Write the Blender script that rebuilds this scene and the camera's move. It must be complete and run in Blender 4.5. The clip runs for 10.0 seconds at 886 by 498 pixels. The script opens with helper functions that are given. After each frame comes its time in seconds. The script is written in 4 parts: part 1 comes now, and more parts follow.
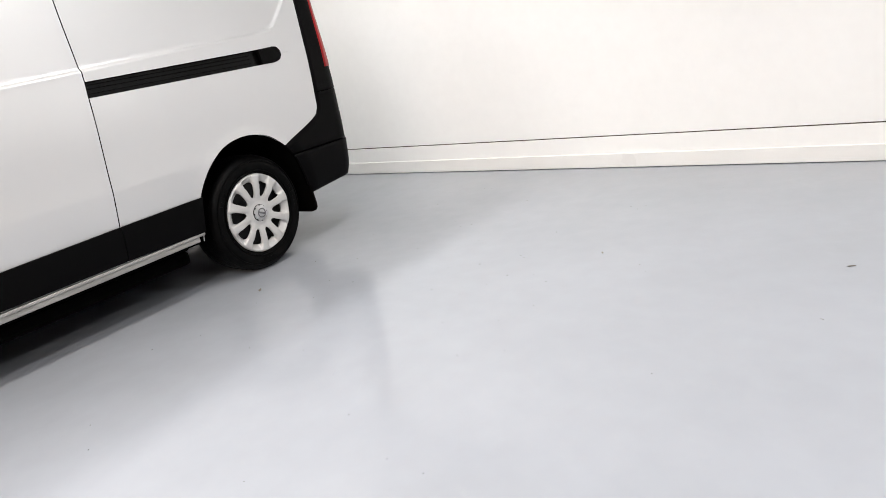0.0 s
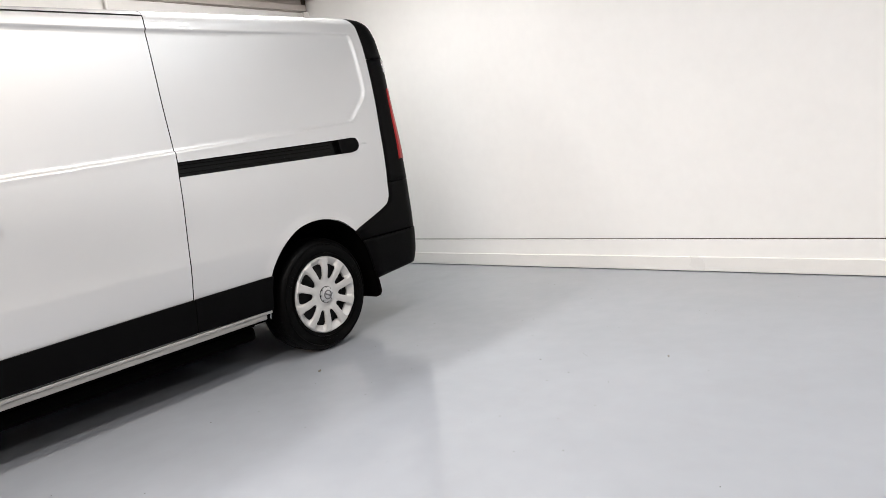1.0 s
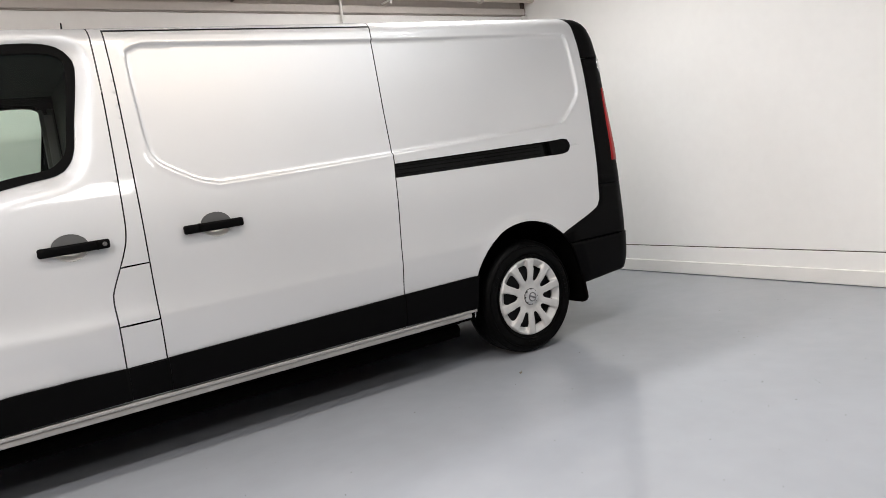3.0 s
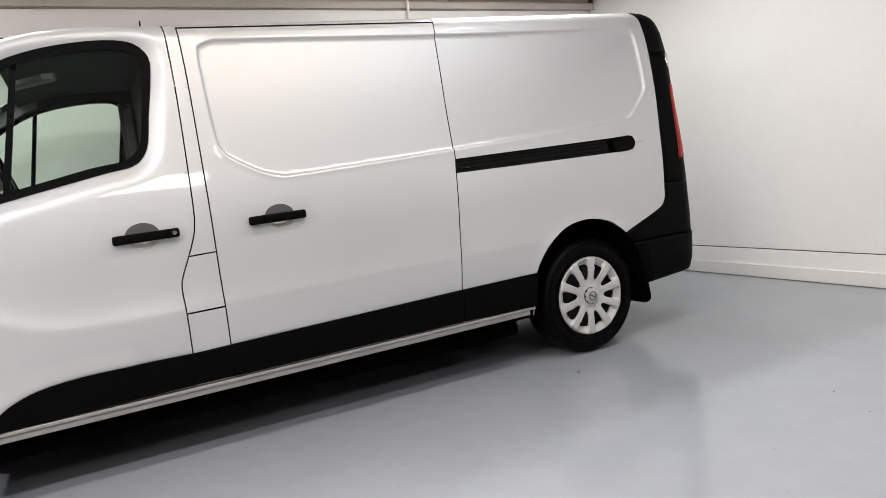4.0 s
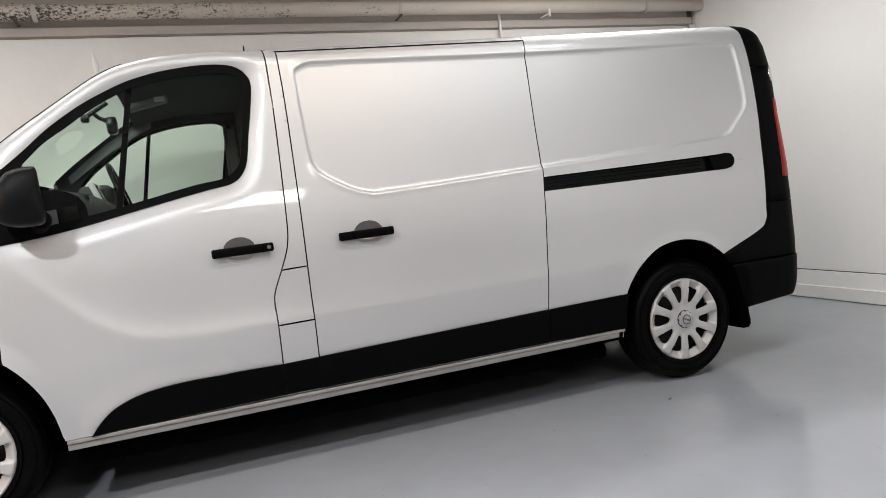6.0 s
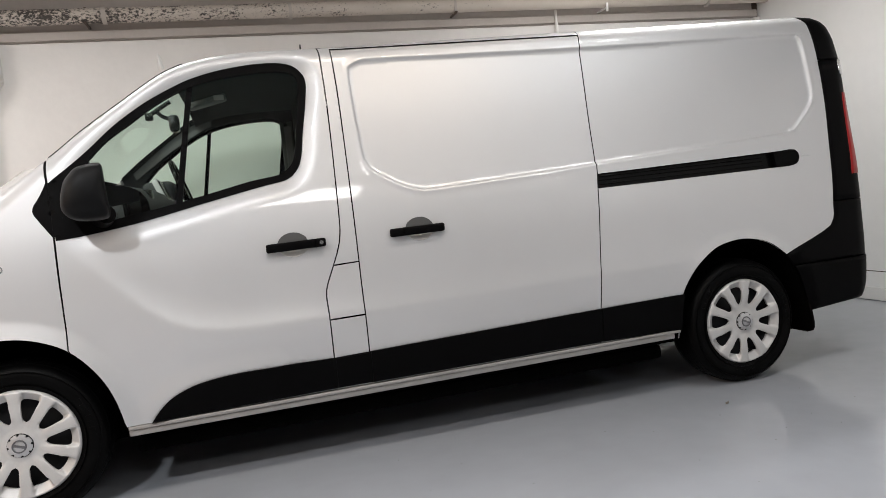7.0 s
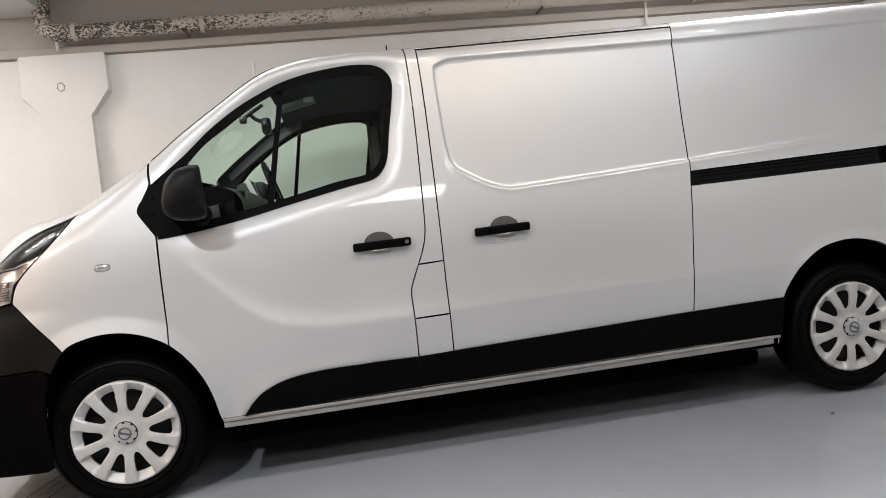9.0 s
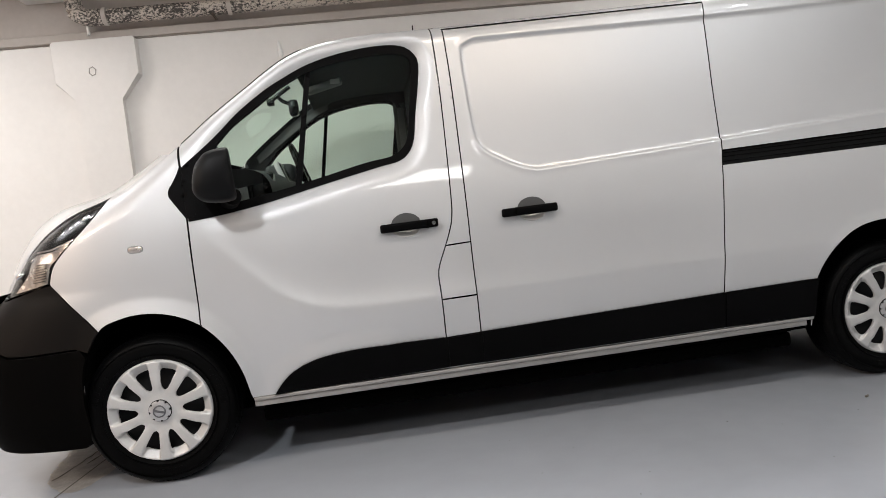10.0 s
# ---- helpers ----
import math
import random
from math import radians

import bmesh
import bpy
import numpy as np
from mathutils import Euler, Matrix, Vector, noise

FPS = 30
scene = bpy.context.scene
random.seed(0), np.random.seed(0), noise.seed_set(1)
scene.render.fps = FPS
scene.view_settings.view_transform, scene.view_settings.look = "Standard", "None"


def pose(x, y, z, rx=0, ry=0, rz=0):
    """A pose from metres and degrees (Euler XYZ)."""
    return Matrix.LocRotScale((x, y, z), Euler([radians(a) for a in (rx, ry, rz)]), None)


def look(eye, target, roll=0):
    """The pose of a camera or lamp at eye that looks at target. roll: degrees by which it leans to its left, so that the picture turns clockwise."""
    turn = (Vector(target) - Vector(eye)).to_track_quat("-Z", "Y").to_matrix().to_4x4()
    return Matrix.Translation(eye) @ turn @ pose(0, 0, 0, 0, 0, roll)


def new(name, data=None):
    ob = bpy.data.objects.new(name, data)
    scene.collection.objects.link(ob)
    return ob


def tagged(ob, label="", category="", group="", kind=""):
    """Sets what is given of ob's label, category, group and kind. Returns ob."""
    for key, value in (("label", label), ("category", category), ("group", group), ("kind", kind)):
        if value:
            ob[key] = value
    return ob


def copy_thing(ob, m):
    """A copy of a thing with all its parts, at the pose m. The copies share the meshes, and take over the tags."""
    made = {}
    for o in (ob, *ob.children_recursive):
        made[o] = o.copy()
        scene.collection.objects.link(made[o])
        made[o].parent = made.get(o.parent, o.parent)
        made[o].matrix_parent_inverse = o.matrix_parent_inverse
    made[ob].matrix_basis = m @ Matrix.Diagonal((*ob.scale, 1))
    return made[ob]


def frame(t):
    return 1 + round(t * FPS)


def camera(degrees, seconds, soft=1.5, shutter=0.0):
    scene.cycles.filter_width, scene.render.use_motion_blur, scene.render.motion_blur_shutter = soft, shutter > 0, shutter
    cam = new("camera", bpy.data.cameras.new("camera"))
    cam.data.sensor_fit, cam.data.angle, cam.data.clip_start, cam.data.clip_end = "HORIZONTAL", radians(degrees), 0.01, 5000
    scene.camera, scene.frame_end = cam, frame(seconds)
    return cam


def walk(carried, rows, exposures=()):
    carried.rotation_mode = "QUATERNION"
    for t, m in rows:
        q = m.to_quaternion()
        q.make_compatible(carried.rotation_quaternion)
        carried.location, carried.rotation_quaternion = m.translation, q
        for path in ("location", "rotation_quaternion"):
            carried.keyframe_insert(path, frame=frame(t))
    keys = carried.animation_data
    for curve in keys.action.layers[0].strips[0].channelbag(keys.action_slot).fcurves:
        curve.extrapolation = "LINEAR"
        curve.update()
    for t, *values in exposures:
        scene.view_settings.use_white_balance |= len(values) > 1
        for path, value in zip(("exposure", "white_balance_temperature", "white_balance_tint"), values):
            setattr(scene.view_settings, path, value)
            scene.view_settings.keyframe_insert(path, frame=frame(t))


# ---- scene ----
cam = camera(65.2, 10.0, soft=0.5)
EXPOSURES = [(0, 0.82), (0.5, 0.72), (1, 0.65), (2, 0.54), (3, 0.43), (4.5, 0.33), (7, 0.14), (10, 0.07)]
PATH = [
    (0, (-2.599, -3.091, 1.182), (-1.056, -1.971, 0.579), -9.5),
    (0.5, (-2.614, -3.071, 1.177), (-1.066, -1.885, 0.734), -8.1),
    (1, (-2.626, -3.091, 1.172), (-1.112, -1.824, 0.853), -7.0),
    (1.5, (-2.608, -3.079, 1.146), (-1.221, -1.657, 0.913), -6.9),
    (2, (-2.596, -3.083, 1.147), (-1.323, -1.552, 0.962), -6.9),
    (2.5, (-2.567, -3.095, 1.151), (-1.408, -1.478, 0.946), -7.3),
    (3, (-2.565, -3.089, 1.152), (-1.498, -1.414, 0.92), -7.3),
    (4.5, (-2.541, -3.102, 1.142), (-1.691, -1.303, 0.946), -6.2),
    (5, (-2.542, -3.089, 1.143), (-1.736, -1.266, 0.973), -6.0),
    (5.5, (-2.536, -3.097, 1.145), (-1.786, -1.249, 0.992), -6.2),
    (7, (-2.497, -3.106, 1.135), (-1.971, -1.181, 1.005), -6.0),
    (7.5, (-2.499, -3.096, 1.139), (-2.036, -1.154, 1.011), -5.9),
    (8, (-2.499, -3.096, 1.139), (-2.096, -1.141, 1.016), -5.7),
    (8.5, (-2.498, -3.095, 1.14), (-2.154, -1.128, 1.025), -5.7),
    (9, (-2.5, -3.084, 1.14), (-2.207, -1.109, 1.03), -6.2),
    (9.5, (-2.5, -3.082, 1.14), (-2.249, -1.103, 1.003), -6.4),
    (10, (-2.5, -3.084, 1.141), (-2.29, -1.101, 0.985), -6.5),
]
walk(cam, [(t, look(eye, target, roll)) for t, eye, target, roll in PATH], EXPOSURES)

# ---- light ----
world = bpy.data.worlds.new("world")
scene.world = world
world.use_nodes = True
world.node_tree.nodes["Background"].inputs[0].default_value = (0.9, 0.95, 1.0, 1)
world.node_tree.nodes["Background"].inputs[1].default_value = 0.05

# unseen ceiling lamps, several added only as fill: x, y, length, width, watts, colour
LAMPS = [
    # two placed from the warm and cool glow on the upper panels
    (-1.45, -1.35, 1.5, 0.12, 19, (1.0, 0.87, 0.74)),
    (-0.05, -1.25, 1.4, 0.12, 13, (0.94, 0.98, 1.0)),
    # fill added for the back wall and the band round the cab window
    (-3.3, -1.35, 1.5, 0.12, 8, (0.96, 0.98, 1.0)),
    # placed from the door mirror's shadow
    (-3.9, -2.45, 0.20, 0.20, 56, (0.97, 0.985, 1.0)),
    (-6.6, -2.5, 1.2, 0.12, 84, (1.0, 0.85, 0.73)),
    # two fills added for the east wall and the sliding door
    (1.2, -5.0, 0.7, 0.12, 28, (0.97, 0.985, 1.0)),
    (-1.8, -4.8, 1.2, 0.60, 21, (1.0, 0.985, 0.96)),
    # three added for glints and warm light on the front wing
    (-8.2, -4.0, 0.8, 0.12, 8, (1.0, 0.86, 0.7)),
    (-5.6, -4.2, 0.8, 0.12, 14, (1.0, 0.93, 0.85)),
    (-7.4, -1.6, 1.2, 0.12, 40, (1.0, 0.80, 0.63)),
    # two fills added for the back wall
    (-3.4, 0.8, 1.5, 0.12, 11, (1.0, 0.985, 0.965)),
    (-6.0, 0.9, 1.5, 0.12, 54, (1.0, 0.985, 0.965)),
    # placed from the van's shadow on the floor behind it
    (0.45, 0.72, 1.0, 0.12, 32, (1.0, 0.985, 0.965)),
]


# ---- materials ----
def node_mat(name):
    m = bpy.data.materials.new(name)
    m.use_nodes = True
    nt = m.node_tree
    return m, nt, nt.nodes["Principled BSDF"]


def surface(name, color, rough=0.5, metal=0.0, var=0.06, scale=6.0, fine=120.0, bump=0.0, bump_scale=60.0,
            rough_var=0.08, coat=0.0, spec=0.5):
    """A surface with two scales of colour variation, varying gloss and fine relief."""
    m, nt, b = node_mat(name)
    co = nt.nodes.new("ShaderNodeTexCoord")
    n1 = nt.nodes.new("ShaderNodeTexNoise")
    n1.inputs["Scale"].default_value, n1.inputs["Detail"].default_value = scale, 5
    n2 = nt.nodes.new("ShaderNodeTexNoise")
    n2.inputs["Scale"].default_value, n2.inputs["Detail"].default_value = fine, 2
    nt.links.new(co.outputs["Object"], n1.inputs["Vector"])
    nt.links.new(co.outputs["Object"], n2.inputs["Vector"])
    add = nt.nodes.new("ShaderNodeMath")
    add.operation = "MULTIPLY_ADD"
    nt.links.new(n2.outputs["Fac"], add.inputs[0])
    add.inputs[1].default_value = 0.4
    nt.links.new(n1.outputs["Fac"], add.inputs[2])
    ramp = nt.nodes.new("ShaderNodeMapRange")
    ramp.inputs["From Min"].default_value, ramp.inputs["From Max"].default_value = 0.4, 1.0
    ramp.inputs["To Min"].default_value, ramp.inputs["To Max"].default_value = 1 - var, 1 + var
    nt.links.new(add.outputs[0], ramp.inputs["Value"])
    mul = nt.nodes.new("ShaderNodeVectorMath")
    mul.operation = "SCALE"
    mul.inputs[0].default_value = color
    nt.links.new(ramp.outputs[0], mul.inputs["Scale"])
    nt.links.new(mul.outputs[0], b.inputs["Base Color"])
    rr = nt.nodes.new("ShaderNodeMapRange")
    rr.inputs["To Min"].default_value, rr.inputs["To Max"].default_value = max(0.02, rough - rough_var), rough + rough_var
    nt.links.new(n1.outputs["Fac"], rr.inputs["Value"])
    nt.links.new(rr.outputs[0], b.inputs["Roughness"])
    b.inputs["Metallic"].default_value = metal
    b.inputs["Coat Weight"].default_value = coat
    b.inputs["Coat Roughness"].default_value = 0.04
    b.inputs["Specular IOR Level"].default_value = spec
    if bump:
        n3 = nt.nodes.new("ShaderNodeTexNoise")
        n3.inputs["Scale"].default_value, n3.inputs["Detail"].default_value = bump_scale, 4
        nt.links.new(co.outputs["Object"], n3.inputs["Vector"])
        bp = nt.nodes.new("ShaderNodeBump")
        bp.inputs["Strength"].default_value, bp.inputs["Distance"].default_value = bump, 0.004
        nt.links.new(n3.outputs["Fac"], bp.inputs["Height"])
        nt.links.new(bp.outputs[0], b.inputs["Normal"])
    return m


def glass(name, tint, gloss=0.02, rim=0.8):
    m, nt, b = node_mat(name)
    out = nt.nodes["Material Output"]
    tr = nt.nodes.new("ShaderNodeBsdfTransparent")
    tr.inputs[0].default_value = (*tint, 1)
    gl = nt.nodes.new("ShaderNodeBsdfGlossy")
    gl.inputs["Roughness"].default_value = gloss
    lw = nt.nodes.new("ShaderNodeLayerWeight")
    lw.inputs[0].default_value = 0.5
    pw = nt.nodes.new("ShaderNodeMath")
    pw.operation = "POWER"
    pw.inputs[1].default_value = 4.0
    nt.links.new(lw.outputs["Facing"], pw.inputs[0])
    fr = nt.nodes.new("ShaderNodeMath")
    fr.operation = "MULTIPLY_ADD"
    fr.inputs[1].default_value, fr.inputs[2].default_value = rim, 0.03
    nt.links.new(pw.outputs[0], fr.inputs[0])
    mix = nt.nodes.new("ShaderNodeMixShader")
    nt.links.new(fr.outputs[0], mix.inputs[0])
    nt.links.new(tr.outputs[0], mix.inputs[1])
    nt.links.new(gl.outputs[0], mix.inputs[2])
    nt.links.new(mix.outputs[0], out.inputs[0])
    nt.nodes.remove(b)
    return m


def emitter(name, color, strength):
    m, nt, b = node_mat(name)
    b.inputs["Base Color"].default_value = (0.9, 0.9, 0.9, 1)
    b.inputs["Emission Color"].default_value = (*color, 1)
    b.inputs["Emission Strength"].default_value = strength
    return m


PAINT = surface("silver_paint", (0.61, 0.613, 0.62), rough=0.48, metal=0.50, var=0.015, scale=3, fine=900, rough_var=0.02, coat=1.0)
PLASTIC = surface("black_plastic", (0.0017, 0.0016, 0.0018), rough=0.5, spec=0.055, var=0.15, scale=8, bump=0.12, bump_scale=700, rough_var=0.05)
BUMPER = surface("bumper_plastic", (0.0045, 0.0037, 0.0033), rough=0.5, spec=0.11, var=0.15, scale=8, bump=0.12, bump_scale=700, rough_var=0.05)
SKIRTM = surface("skirt_plastic", (0.0020, 0.0018, 0.0017), rough=0.6, spec=0.02, var=0.15, scale=8, bump=0.12, bump_scale=700)
MIRRORM = surface("mirror_plastic", (0.0045, 0.0045, 0.005), rough=0.42, spec=0.13, var=0.12, scale=8, bump=0.1, bump_scale=700, rough_var=0.05)
GLOSSBLACK = surface("gloss_black", (0.002, 0.002, 0.002), rough=0.22, spec=0.14, var=0.1)
RUBBER = surface("tyre_rubber", (0.0013, 0.0013, 0.0014), rough=0.45, spec=0.07, var=0.3, scale=20, bump=0.3, bump_scale=200)
DARK = surface("dark_underbody", (0.002, 0.002, 0.002), rough=1.0, spec=0.0, var=0.3, scale=9)
TRIMDARK = surface("cabin_trim", (0.025, 0.028, 0.029), rough=0.7, spec=0.25, var=0.15, scale=12, bump=0.1, bump_scale=300)
DASH = surface("dashboard_vinyl", (0.04, 0.044, 0.045), rough=0.55, spec=0.3, var=0.15, scale=12, bump=0.15, bump_scale=400)
PILLARM = surface("pillar_trim", (0.12, 0.13, 0.13), rough=0.7, var=0.05)
LINER = surface("headliner_cloth", (0.065, 0.074, 0.075), rough=0.95, var=0.1, scale=30)
HUBCAP = surface("hubcap_silver", (0.56, 0.555, 0.55), rough=0.50, metal=0.35, var=0.06, scale=14, rough_var=0.08, spec=0.35)
CAPM = surface("worn_cap_metal", (0.56, 0.56, 0.57), rough=0.34, metal=0.6, var=0.04, scale=30, rough_var=0.05)
BADGE = surface("badge_metal", (0.20, 0.20, 0.21), rough=0.3, metal=0.8, var=0.1)
STEEL = surface("dark_steel", (0.010, 0.010, 0.011), rough=0.5, spec=0.25, metal=0.0, var=0.2)
GAPDARK = surface("dark_gap", (0.004, 0.004, 0.004), rough=0.8, spec=0.1)
CHROME = surface("chrome", (0.75, 0.75, 0.76), rough=0.15, metal=1.0, var=0.04)
ALU = surface("sill_aluminium", (0.37, 0.36, 0.35), rough=0.4, metal=0.5, var=0.12, scale=7, fine=60)
CUP = surface("handle_cup", (0.70, 0.68, 0.65), rough=0.40, metal=0.1, var=0.03)
COVER = surface("handle_cover", (0.085, 0.085, 0.086), rough=0.45, var=0.04, spec=0.3)
RED = surface("red_lens", (0.30, 0.010, 0.010), rough=0.3, spec=0.2, var=0.12, scale=14)
CLEAR = surface("clear_lens", (0.62, 0.62, 0.61), rough=0.2, var=0.05, coat=0.4)
REFLECT = surface("lamp_reflector", (0.62, 0.57, 0.53), rough=0.25, metal=0.7, var=0.25, scale=26, fine=90, rough_var=0.1)
SCREEN = surface("screen_black", (0.01, 0.011, 0.012), rough=0.12, var=0.05)
GREY = surface("grey_plastic", (0.22, 0.23, 0.23), rough=0.5, var=0.06)
GLASS = glass("green_tinted_glass", (0.88, 1.0, 0.94))
LENS = glass("headlight_lens", (0.93, 0.94, 0.95), 0.02, 0.06)
FLOORM = surface("grey_floor_paint", (0.340, 0.358, 0.393), rough=0.13, var=0.06, scale=1.1, fine=9, rough_var=0.05, bump=0.05, bump_scale=30)
SHADEPATCHM = surface("shaded_rough_floor", (0.26, 0.245, 0.23), rough=0.5, var=0.35, scale=14, fine=90, bump=0.5, bump_scale=50)
WALLM = surface("white_wall_paint", (0.90, 0.895, 0.88), rough=0.55, var=0.03, scale=1.2, fine=14, bump=0.12, bump_scale=25)
BACKM = surface("cream_plaster", (0.79, 0.765, 0.74), rough=0.5, var=0.05, scale=1.6, fine=20, bump=0.3, bump_scale=16)
UPPERM = surface("dusty_plaster", (0.50, 0.455, 0.42), rough=0.8, var=0.1, scale=1.5, fine=25, bump=0.3, bump_scale=14)
BROWN = surface("brown_board", (0.10, 0.075, 0.06), rough=0.8, var=0.2, scale=2, fine=30)
BEIGE = surface("beige_paint", (0.60, 0.46, 0.37), rough=0.6, var=0.06, scale=1.5)
CEILM = surface("ceiling_plaster", (0.60, 0.58, 0.56), rough=0.8, var=0.06, scale=1.2, fine=20, bump=0.3, bump_scale=12)
DIMWALLM = surface("dim_unseen_wall", (0.13, 0.125, 0.12), rough=0.85, var=0.15, scale=1.5, fine=30, bump=0.2)
SKIRT = surface("white_gloss_paint", (0.84, 0.83, 0.81), rough=0.3, var=0.03, scale=4)
GRIT = surface("grit", (0.05, 0.045, 0.04), rough=0.9, var=0.3)
LEAF = surface("dry_leaf", (0.16, 0.14, 0.12), rough=0.9, var=0.3)
JOINT = surface("joint_dirt", (0.10, 0.09, 0.08), rough=0.9, var=0.3, scale=20)
RUST = surface("rusty_strap", (0.12, 0.09, 0.07), rough=0.85, var=0.3, scale=40)
STONE = surface("stone_grey", (0.40, 0.38, 0.36), rough=0.8, var=0.1)


def flaking(name):
    """Cream pipe paint that has flaked to dark metal towards one end."""
    m, nt, b = node_mat(name)
    co = nt.nodes.new("ShaderNodeTexCoord")
    n = nt.nodes.new("ShaderNodeTexNoise")
    n.inputs["Scale"].default_value, n.inputs["Detail"].default_value, n.inputs["Roughness"].default_value = 70, 6, 0.66
    mp = nt.nodes.new("ShaderNodeMapping")
    mp.inputs["Scale"].default_value = (0.7, 1, 1)
    nt.links.new(co.outputs["Object"], mp.inputs["Vector"])
    nt.links.new(mp.outputs[0], n.inputs["Vector"])
    sep = nt.nodes.new("ShaderNodeSeparateXYZ")
    nt.links.new(co.outputs["Object"], sep.inputs[0])
    ramp = nt.nodes.new("ShaderNodeMapRange")
    for k, v in (("From Min", 0.6), ("From Max", 3.6), ("To Min", 0.52), ("To Max", 0.30)):
        ramp.inputs[k].default_value = v
    nt.links.new(sep.outputs[0], ramp.inputs["Value"])
    wide = nt.nodes.new("ShaderNodeTexNoise")
    wide.inputs["Scale"].default_value, wide.inputs["Detail"].default_value = 9, 3
    nt.links.new(mp.outputs[0], wide.inputs["Vector"])
    shift = nt.nodes.new("ShaderNodeMath")
    shift.operation = "MULTIPLY_ADD"
    shift.inputs[1].default_value = 0.35
    nt.links.new(wide.outputs["Fac"], shift.inputs[0])
    nt.links.new(ramp.outputs[0], shift.inputs[2])
    gap = nt.nodes.new("ShaderNodeMath")
    gap.operation = "SUBTRACT"
    nt.links.new(shift.outputs[0], gap.inputs[0])
    nt.links.new(n.outputs["Fac"], gap.inputs[1])
    lt = nt.nodes.new("ShaderNodeMapRange")
    for k, v in (("From Min", 0.13), ("From Max", 0.25), ("To Min", 0.0), ("To Max", 1.0)):
        lt.inputs[k].default_value = v
    nt.links.new(gap.outputs[0], lt.inputs["Value"])
    mix = nt.nodes.new("ShaderNodeMix")
    mix.data_type = "RGBA"
    mix.inputs["A"].default_value, mix.inputs["B"].default_value = (0.60, 0.54, 0.48, 1), (0.06, 0.052, 0.047, 1)
    nt.links.new(lt.outputs[0], mix.inputs["Factor"])
    nt.links.new(mix.outputs["Result"], b.inputs["Base Color"])
    b.inputs["Roughness"].default_value = 0.65
    bp = nt.nodes.new("ShaderNodeBump")
    bp.inputs["Strength"].default_value, bp.inputs["Distance"].default_value = 0.4, 0.003
    nt.links.new(n.outputs["Fac"], bp.inputs["Height"])
    nt.links.new(bp.outputs[0], b.inputs["Normal"])
    return m


PIPEM = flaking("flaking_pipe_paint")
LAMPBODY = surface("lamp_housing", (0.75, 0.75, 0.75), rough=0.4, var=0.03)


# ---- building helpers ----
def link_mesh(name, verts, faces, material, parent=None, label="", smooth=True, flat_from=None):
    me = bpy.data.meshes.new(name)
    me.from_pydata([tuple(map(float, v)) for v in verts], [], faces)
    me.materials.append(material)
    if smooth:
        flags = [flat_from is None or i < flat_from for i in range(len(faces))]
        me.polygons.foreach_set("use_smooth", flags)
    me.validate()
    me.update()
    ob = new(name, me)
    if parent is not None:
        ob.parent = parent
    return tagged(ob, label) if label else ob


def part(name, bm, material, parent=None, label="", smooth=False):
    bmesh.ops.recalc_face_normals(bm, faces=bm.faces)
    me = bpy.data.meshes.new(name)
    bm.to_mesh(me)
    bm.free()
    me.materials.append(material)
    if smooth:
        me.polygons.foreach_set("use_smooth", [True] * len(me.polygons))
        me.set_sharp_from_angle(angle=radians(40))
    ob = new(name, me)
    if parent is not None:
        ob.parent = parent
    return tagged(ob, label) if label else ob


def box(bm, a, b, bevel=0.0, segments=2):
    made = bmesh.ops.create_cube(bm, size=1.0)["verts"]
    for v in made:
        v.co = Vector([(a[i] + b[i]) / 2 + v.co[i] * (b[i] - a[i]) for i in range(3)])
    if bevel:
        edges = {e for v in made for e in v.link_edges}
        bmesh.ops.bevel(bm, geom=list(edges), offset=bevel, segments=segments, affect="EDGES", profile=0.5)
    return bm


def one_box(a, b, bevel=0.0, segments=2):
    return box(bmesh.new(), a, b, bevel, segments)


def tube(bm, path, radius, n=16, cap=True):
    """A round bar along a path of points; radius may be one number or one a point."""
    path = [Vector(p) for p in path]
    rad = radius if isinstance(radius, (list, tuple)) else [radius] * len(path)
    rings = []
    for i, p in enumerate(path):
        d = (path[min(i + 1, len(path) - 1)] - path[max(i - 1, 0)]).normalized()
        up = Vector((0, 0, 1)) if abs(d.z) < 0.9 else Vector((0, 1, 0))
        a = d.cross(up).normalized()
        b = a.cross(d).normalized()
        rings.append([bm.verts.new(p + (a * math.cos(k * math.tau / n) + b * math.sin(k * math.tau / n)) * rad[i]) for k in range(n)])
    for r, s in zip(rings, rings[1:]):
        for k in range(n):
            bm.faces.new((r[k], r[(k + 1) % n], s[(k + 1) % n], s[k]))
    if cap:
        bm.faces.new(rings[0])
        bm.faces.new(rings[-1])
    return bm


def lathe(bm, profile, n=64, centre=(0, 0, 0)):
    """Turn a profile of (radius, depth) round an axis along y."""
    cx, cy, cz = centre
    rings = []
    for r, d in profile:
        rings.append([bm.verts.new((cx + r * math.cos(k * math.tau / n), cy + d, cz + r * math.sin(k * math.tau / n))) for k in range(n)])
    for a, b in zip(rings, rings[1:]):
        for k in range(n):
            bm.faces.new((a[k], a[(k + 1) % n], b[(k + 1) % n], b[k]))
    return rings


def smooth_line(points, step=0.02):
    """A rounded line through the points (Catmull-Rom)."""
    p = [np.array(q, float) for q in points]
    p = [2 * p[0] - p[1], *p, 2 * p[-1] - p[-2]]
    out = []
    for i in range(1, len(p) - 2):
        n = max(2, int(np.linalg.norm(p[i + 1] - p[i]) / step))
        for k in range(n):
            t = k / n
